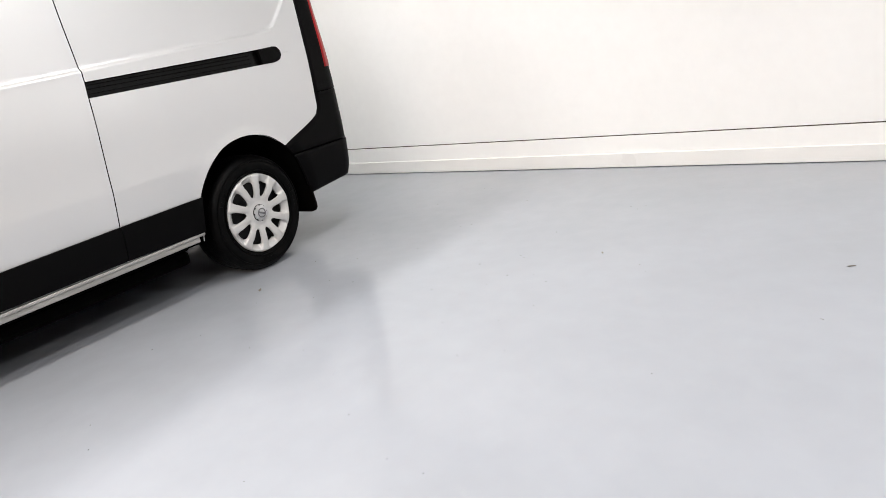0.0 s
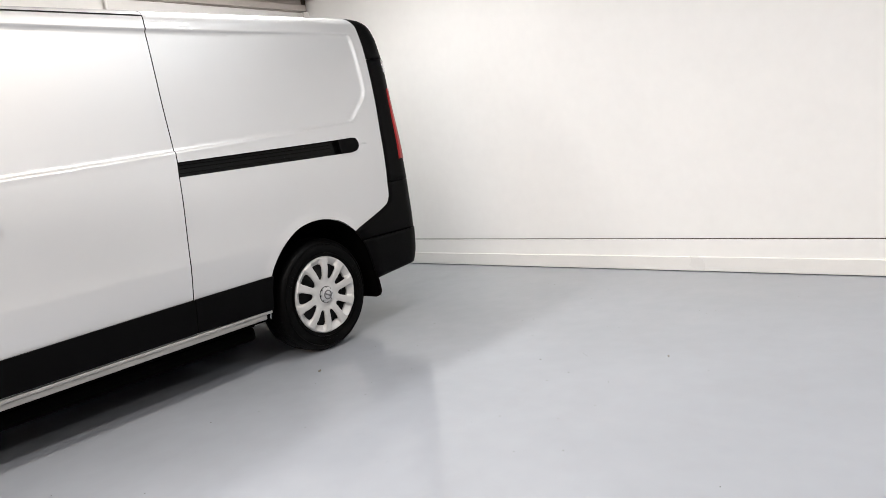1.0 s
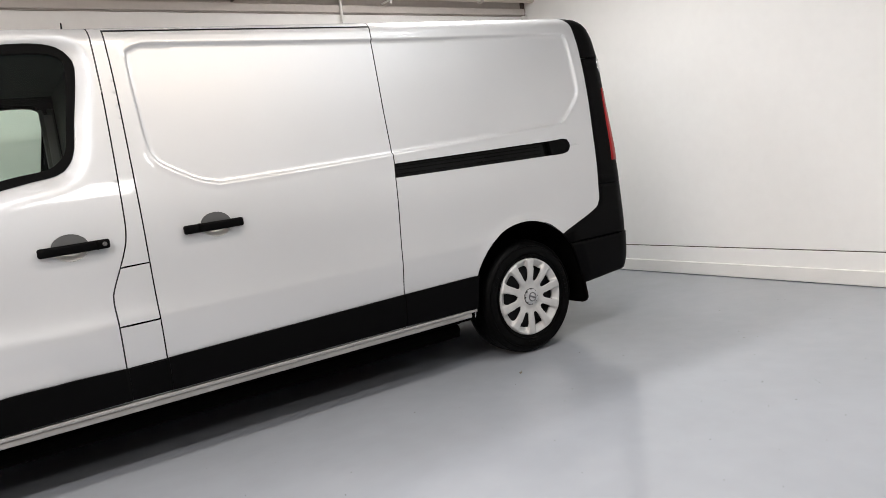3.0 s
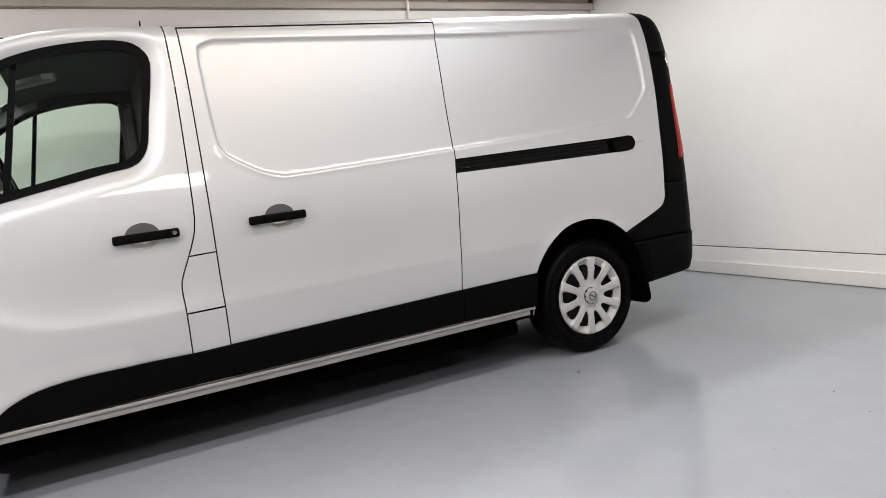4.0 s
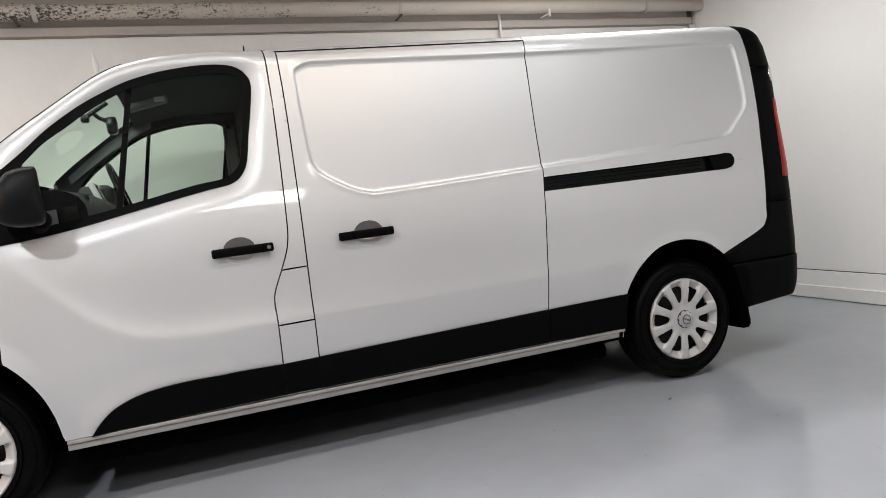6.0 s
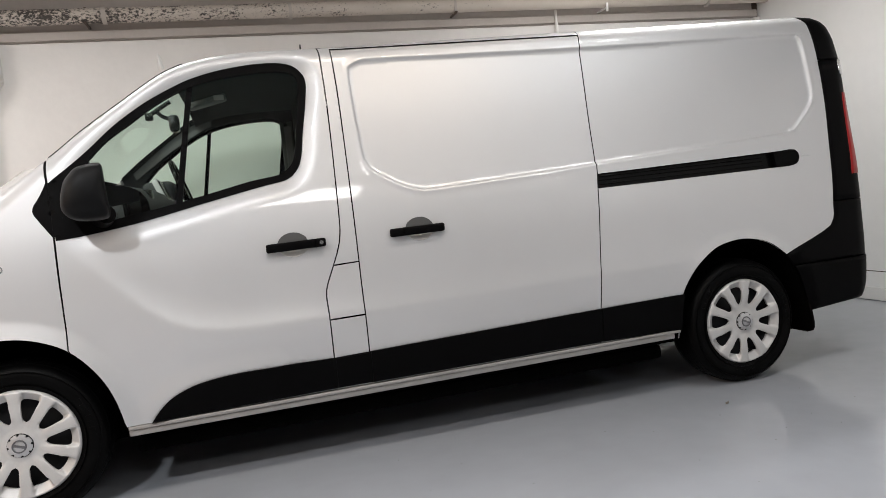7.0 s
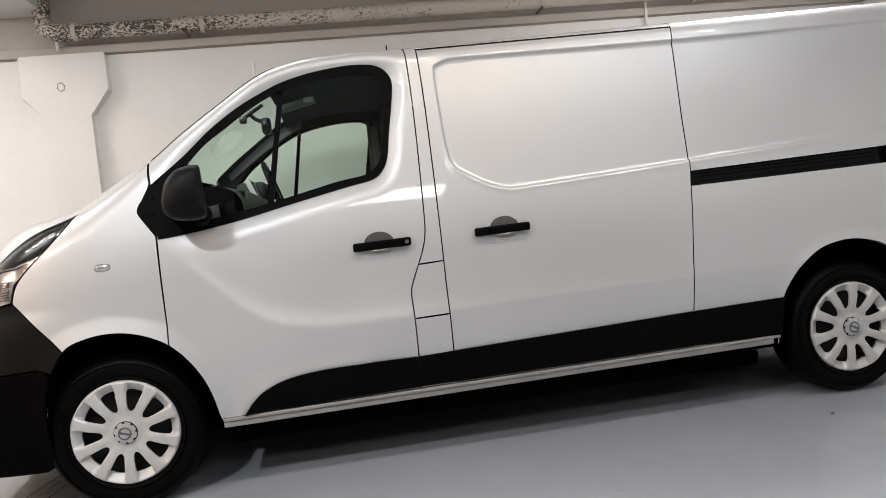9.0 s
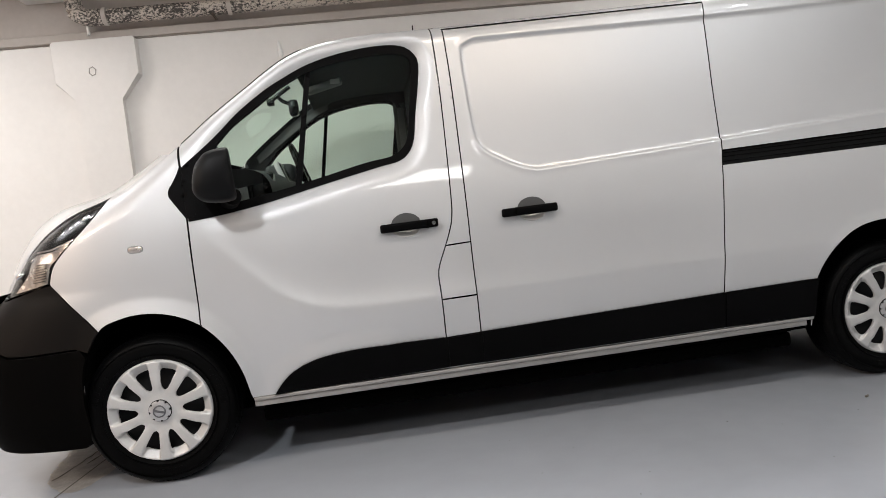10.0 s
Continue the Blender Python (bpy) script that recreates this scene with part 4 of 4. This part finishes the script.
    part("steering_wheel", bm, GLOSSBLACK, van, "black steering wheel", True)
    # overhead console with lamp, and rear-view camera on the windscreen
    bm = box(bmesh.new(), (-2.73, 0.70, 1.776), (-2.535, 0.80, 1.808), 0.010)
    box(bm, (-2.71, 0.694, 1.783), (-2.64, 0.71, 1.799), 0.003)
    bmesh.ops.rotate(bm, verts=bm.verts, cent=(-2.63, 0.75, 1.79), matrix=Matrix.Rotation(radians(-13), 3, "Y"))
    part("overhead_console", bm, GREY, van, "grey overhead console with reading lamp", True)
    bm = box(bmesh.new(), (-2.60, 0.690, 1.789), (-2.548, 0.7005, 1.816), 0.004)
    part("reading_lamp", bm, CLEAR, van, "", True)
    bm = bmesh.new()
    tube(bm, [(-2.905, 0.95, 1.788), (-2.885, 0.95, 1.765), (-2.845, 0.95, 1.745)], 0.011)
    tube(bm, [(-2.955, 0.955, 1.768), (-2.895, 0.955, 1.806), (-2.835, 0.955, 1.842)], 0.012)
    box(bm, (-2.97, 0.93, 1.745), (-2.93, 0.98, 1.785), 0.008)
    box(bm, (-2.852, 0.91, 1.675), (-2.800, 0.99, 1.765), 0.015)
    part("dash_camera", bm, SCREEN, van, "black windscreen camera on a stalk", True)
    # seat belt on the far pillar
    bm = bmesh.new()
    box(bm, (-2.20, WIDTH - 0.26, 1.0), (-2.155, WIDTH - 0.255, 1.76), 0.001)
    part("seat_belt", bm, GREY, van, "grey seat belt strap")
    part("far_pillar_trim", box(bmesh.new(), (-2.222, WIDTH - 0.215, 1.12), (-2.14, WIDTH - 0.20, 1.80), 0.006), PILLARM, van, "grey trim on the door pillar")
    # roof aerial stub
    bm = bmesh.new()
    tube(bm, [(-2.106, 0.978, 1.95), (-2.106, 0.978, 1.975), (-2.10, 0.978, 2.125)], [0.020, 0.009, 0.0035], 12)
    part("roof_aerial", bm, PLASTIC, van, "short black roof aerial", True)
    # door mirrors
    for far in (False, True):
        s = (lambda y: WIDTH - y) if far else (lambda y: y)
        rim = np.array(smooth_line([(-3.150, 1.400), (-3.131, 1.419), (-3.093, 1.431), (-3.050, 1.436), (-3.034, 1.424), (-3.030, 1.358), (-3.026, 1.282), (-3.024, 1.236), (-3.036, 1.217), (-3.083, 1.211),
                                    (-3.140, 1.217), (-3.174, 1.234), (-3.192, 1.262), (-3.193, 1.298), (-3.185, 1.336), (-3.172, 1.374), (-3.150, 1.400)], 0.012)[:-1])
        heart = np.array((-3.075, 1.318))
        bm = bmesh.new()
        rows = []
        for depth, size in ((-0.205, 0.02), (-0.203, 0.30), (-0.197, 0.60), (-0.184, 0.84), (-0.165, 0.95), (-0.13, 1.0), (-0.07, 1.0), (-0.01, 0.97), (0.02, 0.90), (0.03, 0.7), (0.032, 0.02)):
            rows.append([bm.verts.new((q[0], depth, q[1])) for q in heart + (rim - heart) * size])
        for a, b in zip(rows, rows[1:]):
            for k in range(len(rim)):
                m = (k + 1) % len(rim)
                bm.faces.new((a[k], a[m], b[m], b[k]))
        inward = Matrix.Rotation(radians(10), 3, "Z")
        bmesh.ops.rotate(bm, verts=bm.verts, cent=(-3.09, -0.085, 1.318), matrix=inward)
        for v in bm.verts:
            v.co.y = s(v.co.y)
        body = part("mirror_housing", bm, MIRRORM, van, "black plastic door mirror", True)
        bm = bmesh.new()
        tube(bm, [(-3.10, s(0.09), 1.225), (-3.07, s(0.03), 1.222), (-3.05, s(-0.03), 1.235)], [0.05, 0.04, 0.038], 14)
        part("mirror_arm", bm, PLASTIC, body, "", True)
        bm = box(bmesh.new(), (-3.046, -0.150, 1.255), (-3.0325, -0.03, 1.385), 0.003)
        bmesh.ops.rotate(bm, verts=bm.verts, cent=(-3.09, -0.085, 1.318), matrix=inward)
        for v in bm.verts:
            v.co.y = s(v.co.y)
        part("mirror_glass", bm, CHROME, body, "", True)


def build_wheel():
    """A wheel about its own centre, its outer face towards -y."""
    hub = new("wheel")
    bm = bmesh.new()
    prof = [(0.215, 0.03), (0.222, 0.012), (0.240, 0.004), (0.262, -0.004), (0.285, -0.006), (0.305, -0.001), (0.318, 0.010), (0.328, 0.026), (0.334, 0.045),
            (0.336, 0.075), (0.336, 0.155), (0.332, 0.19), (0.31, 0.212), (0.25, 0.215), (0.215, 0.20), (0.215, 0.03)]
    lathe(bm, prof, 72)
    bmesh.ops.remove_doubles(bm, verts=bm.verts, dist=1e-5)
    tyre = part("tyre", bm, RUBBER, hub, "black rubber tyre", True)
    # tread blocks round the shoulder
    bm = bmesh.new()
    for k in range(72):
        a = k * math.tau / 72
        for d0, d1, sh in ((0.030, 0.066, 0), (0.080, 0.115, 0.5), (0.125, 0.160, 0)):
            m = Matrix.Rotation(a + sh * math.tau / 72, 4, "Y")
            made = bmesh.ops.create_cube(bm, size=1)["verts"]
            for v in made:
                low = 0.006 if (v.co.y < 0 and d0 < 0.05) else 0
                v.co = m @ Vector((v.co.x * 0.021, (d0 + d1) / 2 + v.co.y * (d1 - d0), 0.3325 + v.co.z * 0.009 - low))
    part("tread", bm, RUBBER, tyre)
    # raised ribs and worn raised marks on the sidewall
    for r in (0.247, 0.300):
        bm = bmesh.new()
        lathe(bm, [(r - 0.003, 0.004), (r - 0.001, -0.0075), (r + 0.001, -0.0075), (r + 0.003, 0.004)], 72)
        part("sidewall_rib", bm, RUBBER, tyre)
    bm = bmesh.new()
    for a0, count in ((40, 7), (150, 5), (265, 6)):
        for k in range(count):
            m = Matrix.Rotation(radians(a0 + k * 5.5), 4, "Y")
            for v in bmesh.ops.create_cube(bm, size=1)["verts"]:
                v.co = m @ Vector((v.co.x * 0.014, -0.0055 + v.co.y * 0.004, 0.275 + v.co.z * 0.022))
    tagged(part("sidewall_relief", bm, RUBBER, tyre), "", "", "", "stuff")
    bm = bmesh.new()
    lathe(bm, [(0.001, 0.06), (0.10, 0.055), (0.15, 0.075), (0.19, 0.07), (0.222, 0.02)], 48)
    part("steel_wheel", bm, STEEL, hub, "", True)
    # hub cap: ten spokes
    outer = [(0.228 * math.cos(t), 0.228 * math.sin(t)) for t in np.linspace(0, math.tau, 121)[:-1]]
    holes = []
    for k in range(10):
        a = (k + 0.5) * math.tau / 10
        pts = [(0.094, 0), (0.103, 0.0125), (0.130, 0.0215), (0.160, 0.0290), (0.175, 0.0325), (0.1815, 0.0300), (0.1850, 0.016), (0.1860, 0), (0.1850, -0.016), (0.1815, -0.0300), (0.175, -0.0325), (0.160, -0.0290), (0.130, -0.0215), (0.103, -0.0125)]
        loop = smooth_line(pts + pts[:1], 0.008)[:-1]
        holes.append([(r * math.cos(a) - t * math.sin(a), r * math.sin(a) + t * math.cos(a)) for r, t in loop])
    circle = lambda r: [(r * math.cos(t), r * math.sin(t)) for t in np.linspace(0, math.tau, 121)[:-1]]
    v, f = sheet(outer, holes, 0.006, 0, [circle(r) for r in (0.196, 0.208, 0.2155, 0.2215)], 0.010)

    def dome(x, z):
        r = np.hypot(x, z)
        a = np.mod(np.arctan2(z, x) / math.tau * 10 + 0.5, 1) - 0.5
        y = np.interp(r, [0, 0.04, 0.07, 0.12, 0.18, 0.215, 0.223, 0.228], [0.0, 0.0, 0.004, -0.006, -0.009, -0.008, -0.006, 0.008])
        half = np.abs(a) * 2
        web = np.clip((half - 0.30) / 0.25, 0, 1)
        y = y + 0.004 * web * np.clip((r - 0.07) / 0.03, 0, 1)
        return y + 0.030 * np.clip((half - 0.40) / 0.07, 0, 1) * np.clip((0.2215 - r) / 0.037, 0, 1) * np.clip((r - 0.165) / 0.012, 0, 1)
    cap = thick("hub_cap", v, f, dome, 0.010, HUBCAP, hub, "silver ten-spoke plastic hub cap")
    # notched centre with a plain round badge
    ring = []
    for i in range(96):
        t = i * math.tau / 96
        r = 0.047 if math.cos(t * 8) > -0.60 else 0.040
        ring.append((r * math.cos(t), r * math.sin(t)))
    v, f = sheet(ring, (), 0.006, 0)
    thick("centre_cap", v, f, lambda x, z: -0.016 + 4.0 * (x * x + z * z), 0.022, CAPM, cap, "notched grey metal centre cap")
    bm = bmesh.new()
    lathe(bm, [(0.022, -0.0165), (0.0235, -0.0185), (0.0265, -0.0185), (0.028, -0.0145)], 40)
    box(bm, (-0.027, -0.0185, -0.005), (0.027, -0.015, 0.005), 0.001)
    part("badge", bm, BADGE, cap, "plain ring and bar badge", True)
    bm = bmesh.new()
    lathe(bm, [(0.0505, 0.008), (0.0495, -0.0015), (0.030, -0.0015), (0.028, 0.006)], 40)
    part("centre_recess", bm, STEEL, cap, "", True)
    return hub


# ---- the garage ----
WALL_X, WALL_Y = 2.26, 2.38
CEIL_Z = 3.05


PIPE_Y, PIPE_Z, PIPE_R = 2.27, 2.69, 0.054


def build_wall_details():
    """Pipe run, brackets and marks along the back wall; joints and grit on the floor."""
    pipe = new("wall_pipe")
    pipe.location = (-4.2, PIPE_Y, PIPE_Z)
    tagged(pipe, "cream drain pipe with flaking paint along the wall", "pipe")

    def add(name, bm, mat, label="", smooth=True):
        bmesh.ops.translate(bm, verts=bm.verts, vec=-Vector(pipe.location))
        return part(name, bm, mat, pipe, label, smooth)
    bm = bmesh.new()
    rise = 0.006
    tube(bm, [(x, PIPE_Y, PIPE_Z + rise * (x + 4.2) * 0.4) for x in np.linspace(-4.24, WALL_X - 0.004, 40)], PIPE_R, 28)
    add("pipe_run", bm, PIPEM)
    bm = bmesh.new()
    bend = [(-4.20, PIPE_Y, PIPE_Z)]
    bend += [(-4.28 - 0.11 * math.sin(a), PIPE_Y, PIPE_Z + 0.11 * (1 - math.cos(a))) for a in np.linspace(0, math.pi / 2, 9)]
    bend += [(-4.39, PIPE_Y, PIPE_Z + 0.2), (-4.39, PIPE_Y, CEIL_Z)]
    tube(bm, bend, PIPE_R + 0.006, 24)
    add("pipe_elbow", bm, PIPEM)
    bm = bmesh.new()
    tube(bm, [(-4.41, PIPE_Y - 0.01, PIPE_Z - 0.005), (-4.36, PIPE_Y - 0.01, PIPE_Z + 0.045)], 0.038, 16)
    add("inspection_plug", bm, PIPEM)
    for x, w, r in ((-4.18, 0.03, 0.010), (-3.30, 0.028, 0.008), (-2.02, 0.022, 0.007), (-0.73, 0.02, 0.004), (1.62, 0.02, 0.005)):
        bm = bmesh.new()
        tube(bm, [(x - w / 2, PIPE_Y, PIPE_Z + 0.001), (x + w / 2, PIPE_Y, PIPE_Z + 0.001)], PIPE_R + r, 28)
        add("pipe_collar", bm, UPPERM)
    for x in (-3.42, -0.73, 0.60):
        mat = BACKM if x > 0 else RUST
        add("lower_bracket", one_box((x - 0.008, PIPE_Y - PIPE_R - 0.012, PIPE_Z - PIPE_R - 0.01), (x + 0.008, PIPE_Y + 0.10, PIPE_Z - PIPE_R + 0.002), 0.002), mat)
        add("upper_bracket", one_box((x - 0.008, PIPE_Y - 0.01, PIPE_Z + PIPE_R - 0.002), (x + 0.008, PIPE_Y + 0.11, PIPE_Z + PIPE_R + 0.008), 0.002), mat)
        if x > 0:
            add("bracket_tab", one_box((x - 0.010, PIPE_Y - PIPE_R - 0.014, PIPE_Z - PIPE_R - 0.035), (x + 0.010, PIPE_Y - PIPE_R - 0.006, PIPE_Z - 0.02), 0.002), mat)
    # boxed ledge under the pipe, corner block, thin upright conduit
    tagged(part("wall_ledge", one_box((-9.0, WALL_Y - 0.02, 2.556), (WALL_X - 0.03, WALL_Y + 0.02, 2.618), 0.006), UPPERM), "cream painted ledge above the wall joint", "", "", "structure")
    tagged(part("corner_block", one_box((WALL_X - 0.075, WALL_Y - 0.03, 2.46), (WALL_X - 0.005, WALL_Y - 0.001, 2.549), 0.006), BACKM), "cream block in the wall corner", "block")
    bm = bmesh.new()
    tube(bm, [(0.19, WALL_Y - 0.032, 2.66), (0.19, WALL_Y - 0.032, 2.3), (0.19, WALL_Y - 0.012, 1.6)], 0.011, 12)
    tagged(part("conduit", bm, BACKM, None, "", True), "thin cream conduit running down the wall", "conduit")
    bm = bmesh.new()
    tube(bm, [(-4.335, WALL_Y - 0.045, 2.585), (-4.335, WALL_Y - 0.045, 2.68)], 0.012, 12)
    tagged(part("conduit", bm, BACKM, None, "", True), "short cream pipe stub above the pilaster", "conduit")
    # ring cast on the pilaster head
    bm = bmesh.new()
    loop = []
    for k in range(6):
        a = k * math.tau / 6 + 0.3
        loop.append((-4.335 + 0.026 * math.cos(a), WALL_Y - 0.086, 2.318 + 0.032 * math.sin(a)))
    tube(bm, loop + loop[:2], 0.004, 8)
    tagged(part("hexagon_ring", bm, STONE, None, "", True), "small hexagonal outline on the pilaster head", "mark")
    # glossy paint run on the wall
    bm = bmesh.new()
    tube(bm, [(-2.996, WALL_Y + 0.004, 2.445), (-2.994, WALL_Y, 2.425), (-2.99, WALL_Y - 0.001, 2.39), (-2.985, WALL_Y - 0.001, 2.34), (-2.983, WALL_Y + 0.002, 2.295)], [0.004, 0.010, 0.017, 0.020, 0.014], 12)
    tagged(part("paint_run", bm, SKIRT, None, "", True), "glossy white paint run on the wall", "paint run")
    # floor joint and painted bumper shadow ahead of the front wheel
    bm = bmesh.new()
    box(bm, (-0.004, -1.9, 0.0002), (0.004, 1.6, 0.0014))
    ob = part("floor_joint", bm, JOINT)
    ob.matrix_basis = pose(-3.92, 0.75, 0, 0, 0, -8)
    tagged(ob, "dark straight joint in the floor", "", "", "structure")
    # bumper's shadow painted as a brownish patch on rough floor beside the joint
    rnd = random.Random(5)
    ring = smooth_line([(-4.20, 1.0), (-4.21, 0.80), (-4.19, 0.58), (-4.16, 0.38), (-4.09, 0.24), (-3.98, 0.13), (-3.90, 0.16), (-3.84, 0.40), (-3.80, 0.70), (-3.82, 1.02), (-4.0, 1.08), (-4.20, 1.0)], 0.03)[:-1]
    bm = bmesh.new()
    bm.faces.new([bm.verts.new((x + rnd.uniform(-0.008, 0.008), y + rnd.uniform(-0.008, 0.008), 0.0010)) for x, y in ring])
    tagged(part("bumper_shadow_patch", bm, SHADEPATCHM), "bumper's shadow painted as a brownish patch on rough floor", "", "", "structure")
    for (x0, y0), (x1, y1) in (((-4.12, 0.32), (-4.02, 0.80)), ((-4.03, 0.50), (-3.95, 0.98))):
        bm = bmesh.new()
        pts = [(x0 + (x1 - x0) * t + rnd.uniform(-0.012, 0.012), y0 + (y1 - y0) * t, 0.001) for t in np.linspace(0, 1, 12)]
        tube(bm, pts, [rnd.uniform(0.001, 0.003) for _ in pts], 6)
        tagged(part("floor_crack", bm, JOINT), "thin ragged crack in the floor", "", "", "structure")
    # grit, chips and a dry leaf
    for x, y, r in ((0.232, -1.25, 0.007), (0.815, -0.775, 0.006), (0.115, -1.475, 0.005), (0.072, -1.70, 0.005), (0.38, -1.414, 0.005), (0.361, -1.442, 0.004), (-0.677, -1.68, 0.004),
                    (-1.93, -0.46, 0.004), (-0.01, -1.43, 0.004), (-0.609, -2.40, 0.004), (-1.561, -1.473, 0.004), (-1.977, -0.062, 0.004), (-1.544, -0.602, 0.004), (-0.121, -1.185, 0.004)):
        bm = bmesh.new()
        bmesh.ops.create_icosphere(bm, subdivisions=1, radius=r * 0.6)
        for v in bm.verts:
            v.co = Vector((v.co.x * rnd.uniform(0.7, 1.5), v.co.y * rnd.uniform(0.7, 1.3), max(0.0, v.co.z * 0.4 + r * 0.3)))
        ob = part("grit", bm, GRIT)
        ob.location = (x, y, 0)
        tagged(ob, "small dark piece of grit on the floor", "grit", "grit on the floor")
    bm = bmesh.new()
    for _ in range(70):
        x, y, r = rnd.uniform(-3.3, 1.8), rnd.uniform(-2.2, -0.1), rnd.uniform(0.0012, 0.0026)
        made = bmesh.ops.create_icosphere(bm, subdivisions=1, radius=r)["verts"]
        for v in made:
            v.co = Vector((x + v.co.x * 1.3, y + v.co.y, max(0.0, v.co.z * 0.5 + r * 0.3)))
    tagged(part("floor_dust", bm, GRIT), "scattered tiny specks of dirt on the floor", "dirt", "", "stuff")
    for x, y, ln, turn in ((0.458, -2.89, 0.035, 110), (-0.078, -2.84, 0.014, 60), (0.478, -1.82, 0.030, 30), (-0.322, -0.19, 0.05, 40)):
        bm = bmesh.new()
        n = 9
        top = [bm.verts.new((ln * (k / (n - 1) - 0.5), 0.16 * ln * math.sin(math.pi * k / (n - 1)), 0.002 + 0.0012 * math.sin(5 * k))) for k in range(n)]
        low = [bm.verts.new((ln * (k / (n - 1) - 0.5), -0.14 * ln * math.sin(math.pi * k / (n - 1)), 0.0015)) for k in range(n)]
        for k in range(n - 1):
            bm.faces.new((low[k], low[k + 1], top[k + 1], top[k]))
        ob = part("dry_leaf", bm, LEAF, None, "", True)
        m = ob.modifiers.new("thickness", "SOLIDIFY")
        m.thickness = 0.001
        ob.matrix_basis = pose(x, y, 0.001, 0, 0, turn)
        tagged(ob, "dry brown leaf fragment on the floor", "leaf", "leaves on the floor")


def build_room():
    part_struct = lambda name, bm, mat, label: tagged(part(name, bm, mat), label, "", "", "structure")
    part_struct("floor", one_box((-9.0, -7.0, -0.1), (4.2, 3.0, 0.0)), FLOORM, "glossy grey painted concrete floor")
    part_struct("ceiling", one_box((-9.0, -7.0, CEIL_Z), (4.2, 3.0, CEIL_Z + 0.15)), CEILM, "pale plastered garage ceiling")
    # white boarded wall with a separate low panel and skirting
    part_struct("wall_east", one_box((WALL_X, -7.0, 0.240), (WALL_X + 0.10, 2.60, 2.775), 0.004), WALLM, "white painted board wall")
    part_struct("wall_panel", one_box((WALL_X - 0.002, -7.0, 0.10), (WALL_X + 0.10, WALL_Y, 0.232), 0.003), WALLM, "white low wall panel")
    part_struct("skirting", one_box((WALL_X - 0.016, -7.0, 0.004), (WALL_X + 0.09, WALL_Y, 0.108), 0.005), SKIRT, "white glossy skirting board")
    part_struct("wall_backing", one_box((WALL_X + 0.012, -7.0, 0.0), (WALL_X + 0.09, WALL_Y, 0.24)), BROWN, "dark joint behind the wall panels")
    part_struct("wall_far_east", one_box((4.1, -7.0, 0.0), (4.2, 3.0, CEIL_Z)), BROWN, "brown boarded wall")
    # back wall: lower part proud of the upper part, with an open joint
    part_struct("wall_north", one_box((-9.0, WALL_Y, 0.0), (WALL_X + 0.10, 3.0, 2.545), 0.008), BACKM, "cream painted plaster wall")
    part_struct("wall_north_upper", one_box((-9.0, WALL_Y + 0.012, 2.549), (WALL_X - 0.06, 3.0, CEIL_Z)), UPPERM, "dusty upper plaster wall")
    part_struct("wall_north_brown", one_box((WALL_X - 0.059, WALL_Y + 0.012, 2.549), (4.2, 3.0, CEIL_Z)), BROWN, "brown upper boarding")
    # west and south walls are unseen, coloured to shape bounce and reflections
    part_struct("wall_west", one_box((-9.1, -7.0, 0.0), (-9.0, 3.0, CEIL_Z)), BEIGE, "unseen wall, beige to warm the van's reflections")
    part_struct("wall_south", one_box((-9.0, -7.1, 0.0), (4.2, -7.0, CEIL_Z)), DIMWALLM, "unseen wall, dark to dim the van's reflections")
    # pilaster with a widened head
    prof = [(-4.47, 0.0), (-4.161, 0.0), (-4.161, 2.105), (-4.014, 2.275), (-4.014, 2.536), (-4.028, 2.55), (-4.588, 2.55), (-4.602, 2.536), (-4.602, 2.247), (-4.47, 2.12)]
    bm = bmesh.new()
    front = [bm.verts.new((x, WALL_Y - 0.085, z)) for x, z in prof]
    back = [bm.verts.new((x, WALL_Y + 0.005, z)) for x, z in prof]
    bm.faces.new(front)
    for i in range(len(prof)):
        k = (i + 1) % len(prof)
        bm.faces.new((front[i], front[k], back[k], back[i]))
    bmesh.ops.bevel(bm, geom=[e for e in bm.edges if all(v.co.y < WALL_Y - 0.05 for v in e.verts)], offset=0.007, segments=2, affect="EDGES", profile=0.5)
    pil = part("pilaster", bm, BACKM, None, "", True)
    tagged(pil, "white painted pilaster with a widened head", "pilaster", "", "structure")
    # downstand beam over the pilaster
    part_struct("ceiling_beam", one_box((-4.76, -7.0, 2.85), (-4.385, WALL_Y + 0.011, CEIL_Z + 0.01), 0.01), CEILM, "white painted concrete beam")
    build_wall_details()
    # lamps out of view, the added fills among them
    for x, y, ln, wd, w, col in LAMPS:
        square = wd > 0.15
        lamp = new("unseen_panel_lamp" if square else "unseen_batten_lamp")
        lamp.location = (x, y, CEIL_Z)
        tagged(lamp, "unseen flat white ceiling lamp placed to light the van" if square else "unseen long white ceiling lamp placed to light the room", "lamp", "ceiling lamps")
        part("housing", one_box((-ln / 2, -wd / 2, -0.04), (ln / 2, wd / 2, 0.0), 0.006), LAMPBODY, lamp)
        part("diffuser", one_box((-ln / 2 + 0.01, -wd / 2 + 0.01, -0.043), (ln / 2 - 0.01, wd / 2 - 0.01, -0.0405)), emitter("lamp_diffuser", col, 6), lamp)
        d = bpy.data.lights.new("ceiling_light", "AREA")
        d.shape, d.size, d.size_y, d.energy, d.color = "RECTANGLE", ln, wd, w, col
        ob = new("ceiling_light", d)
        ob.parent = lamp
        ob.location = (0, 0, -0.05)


build_room()
build_van()
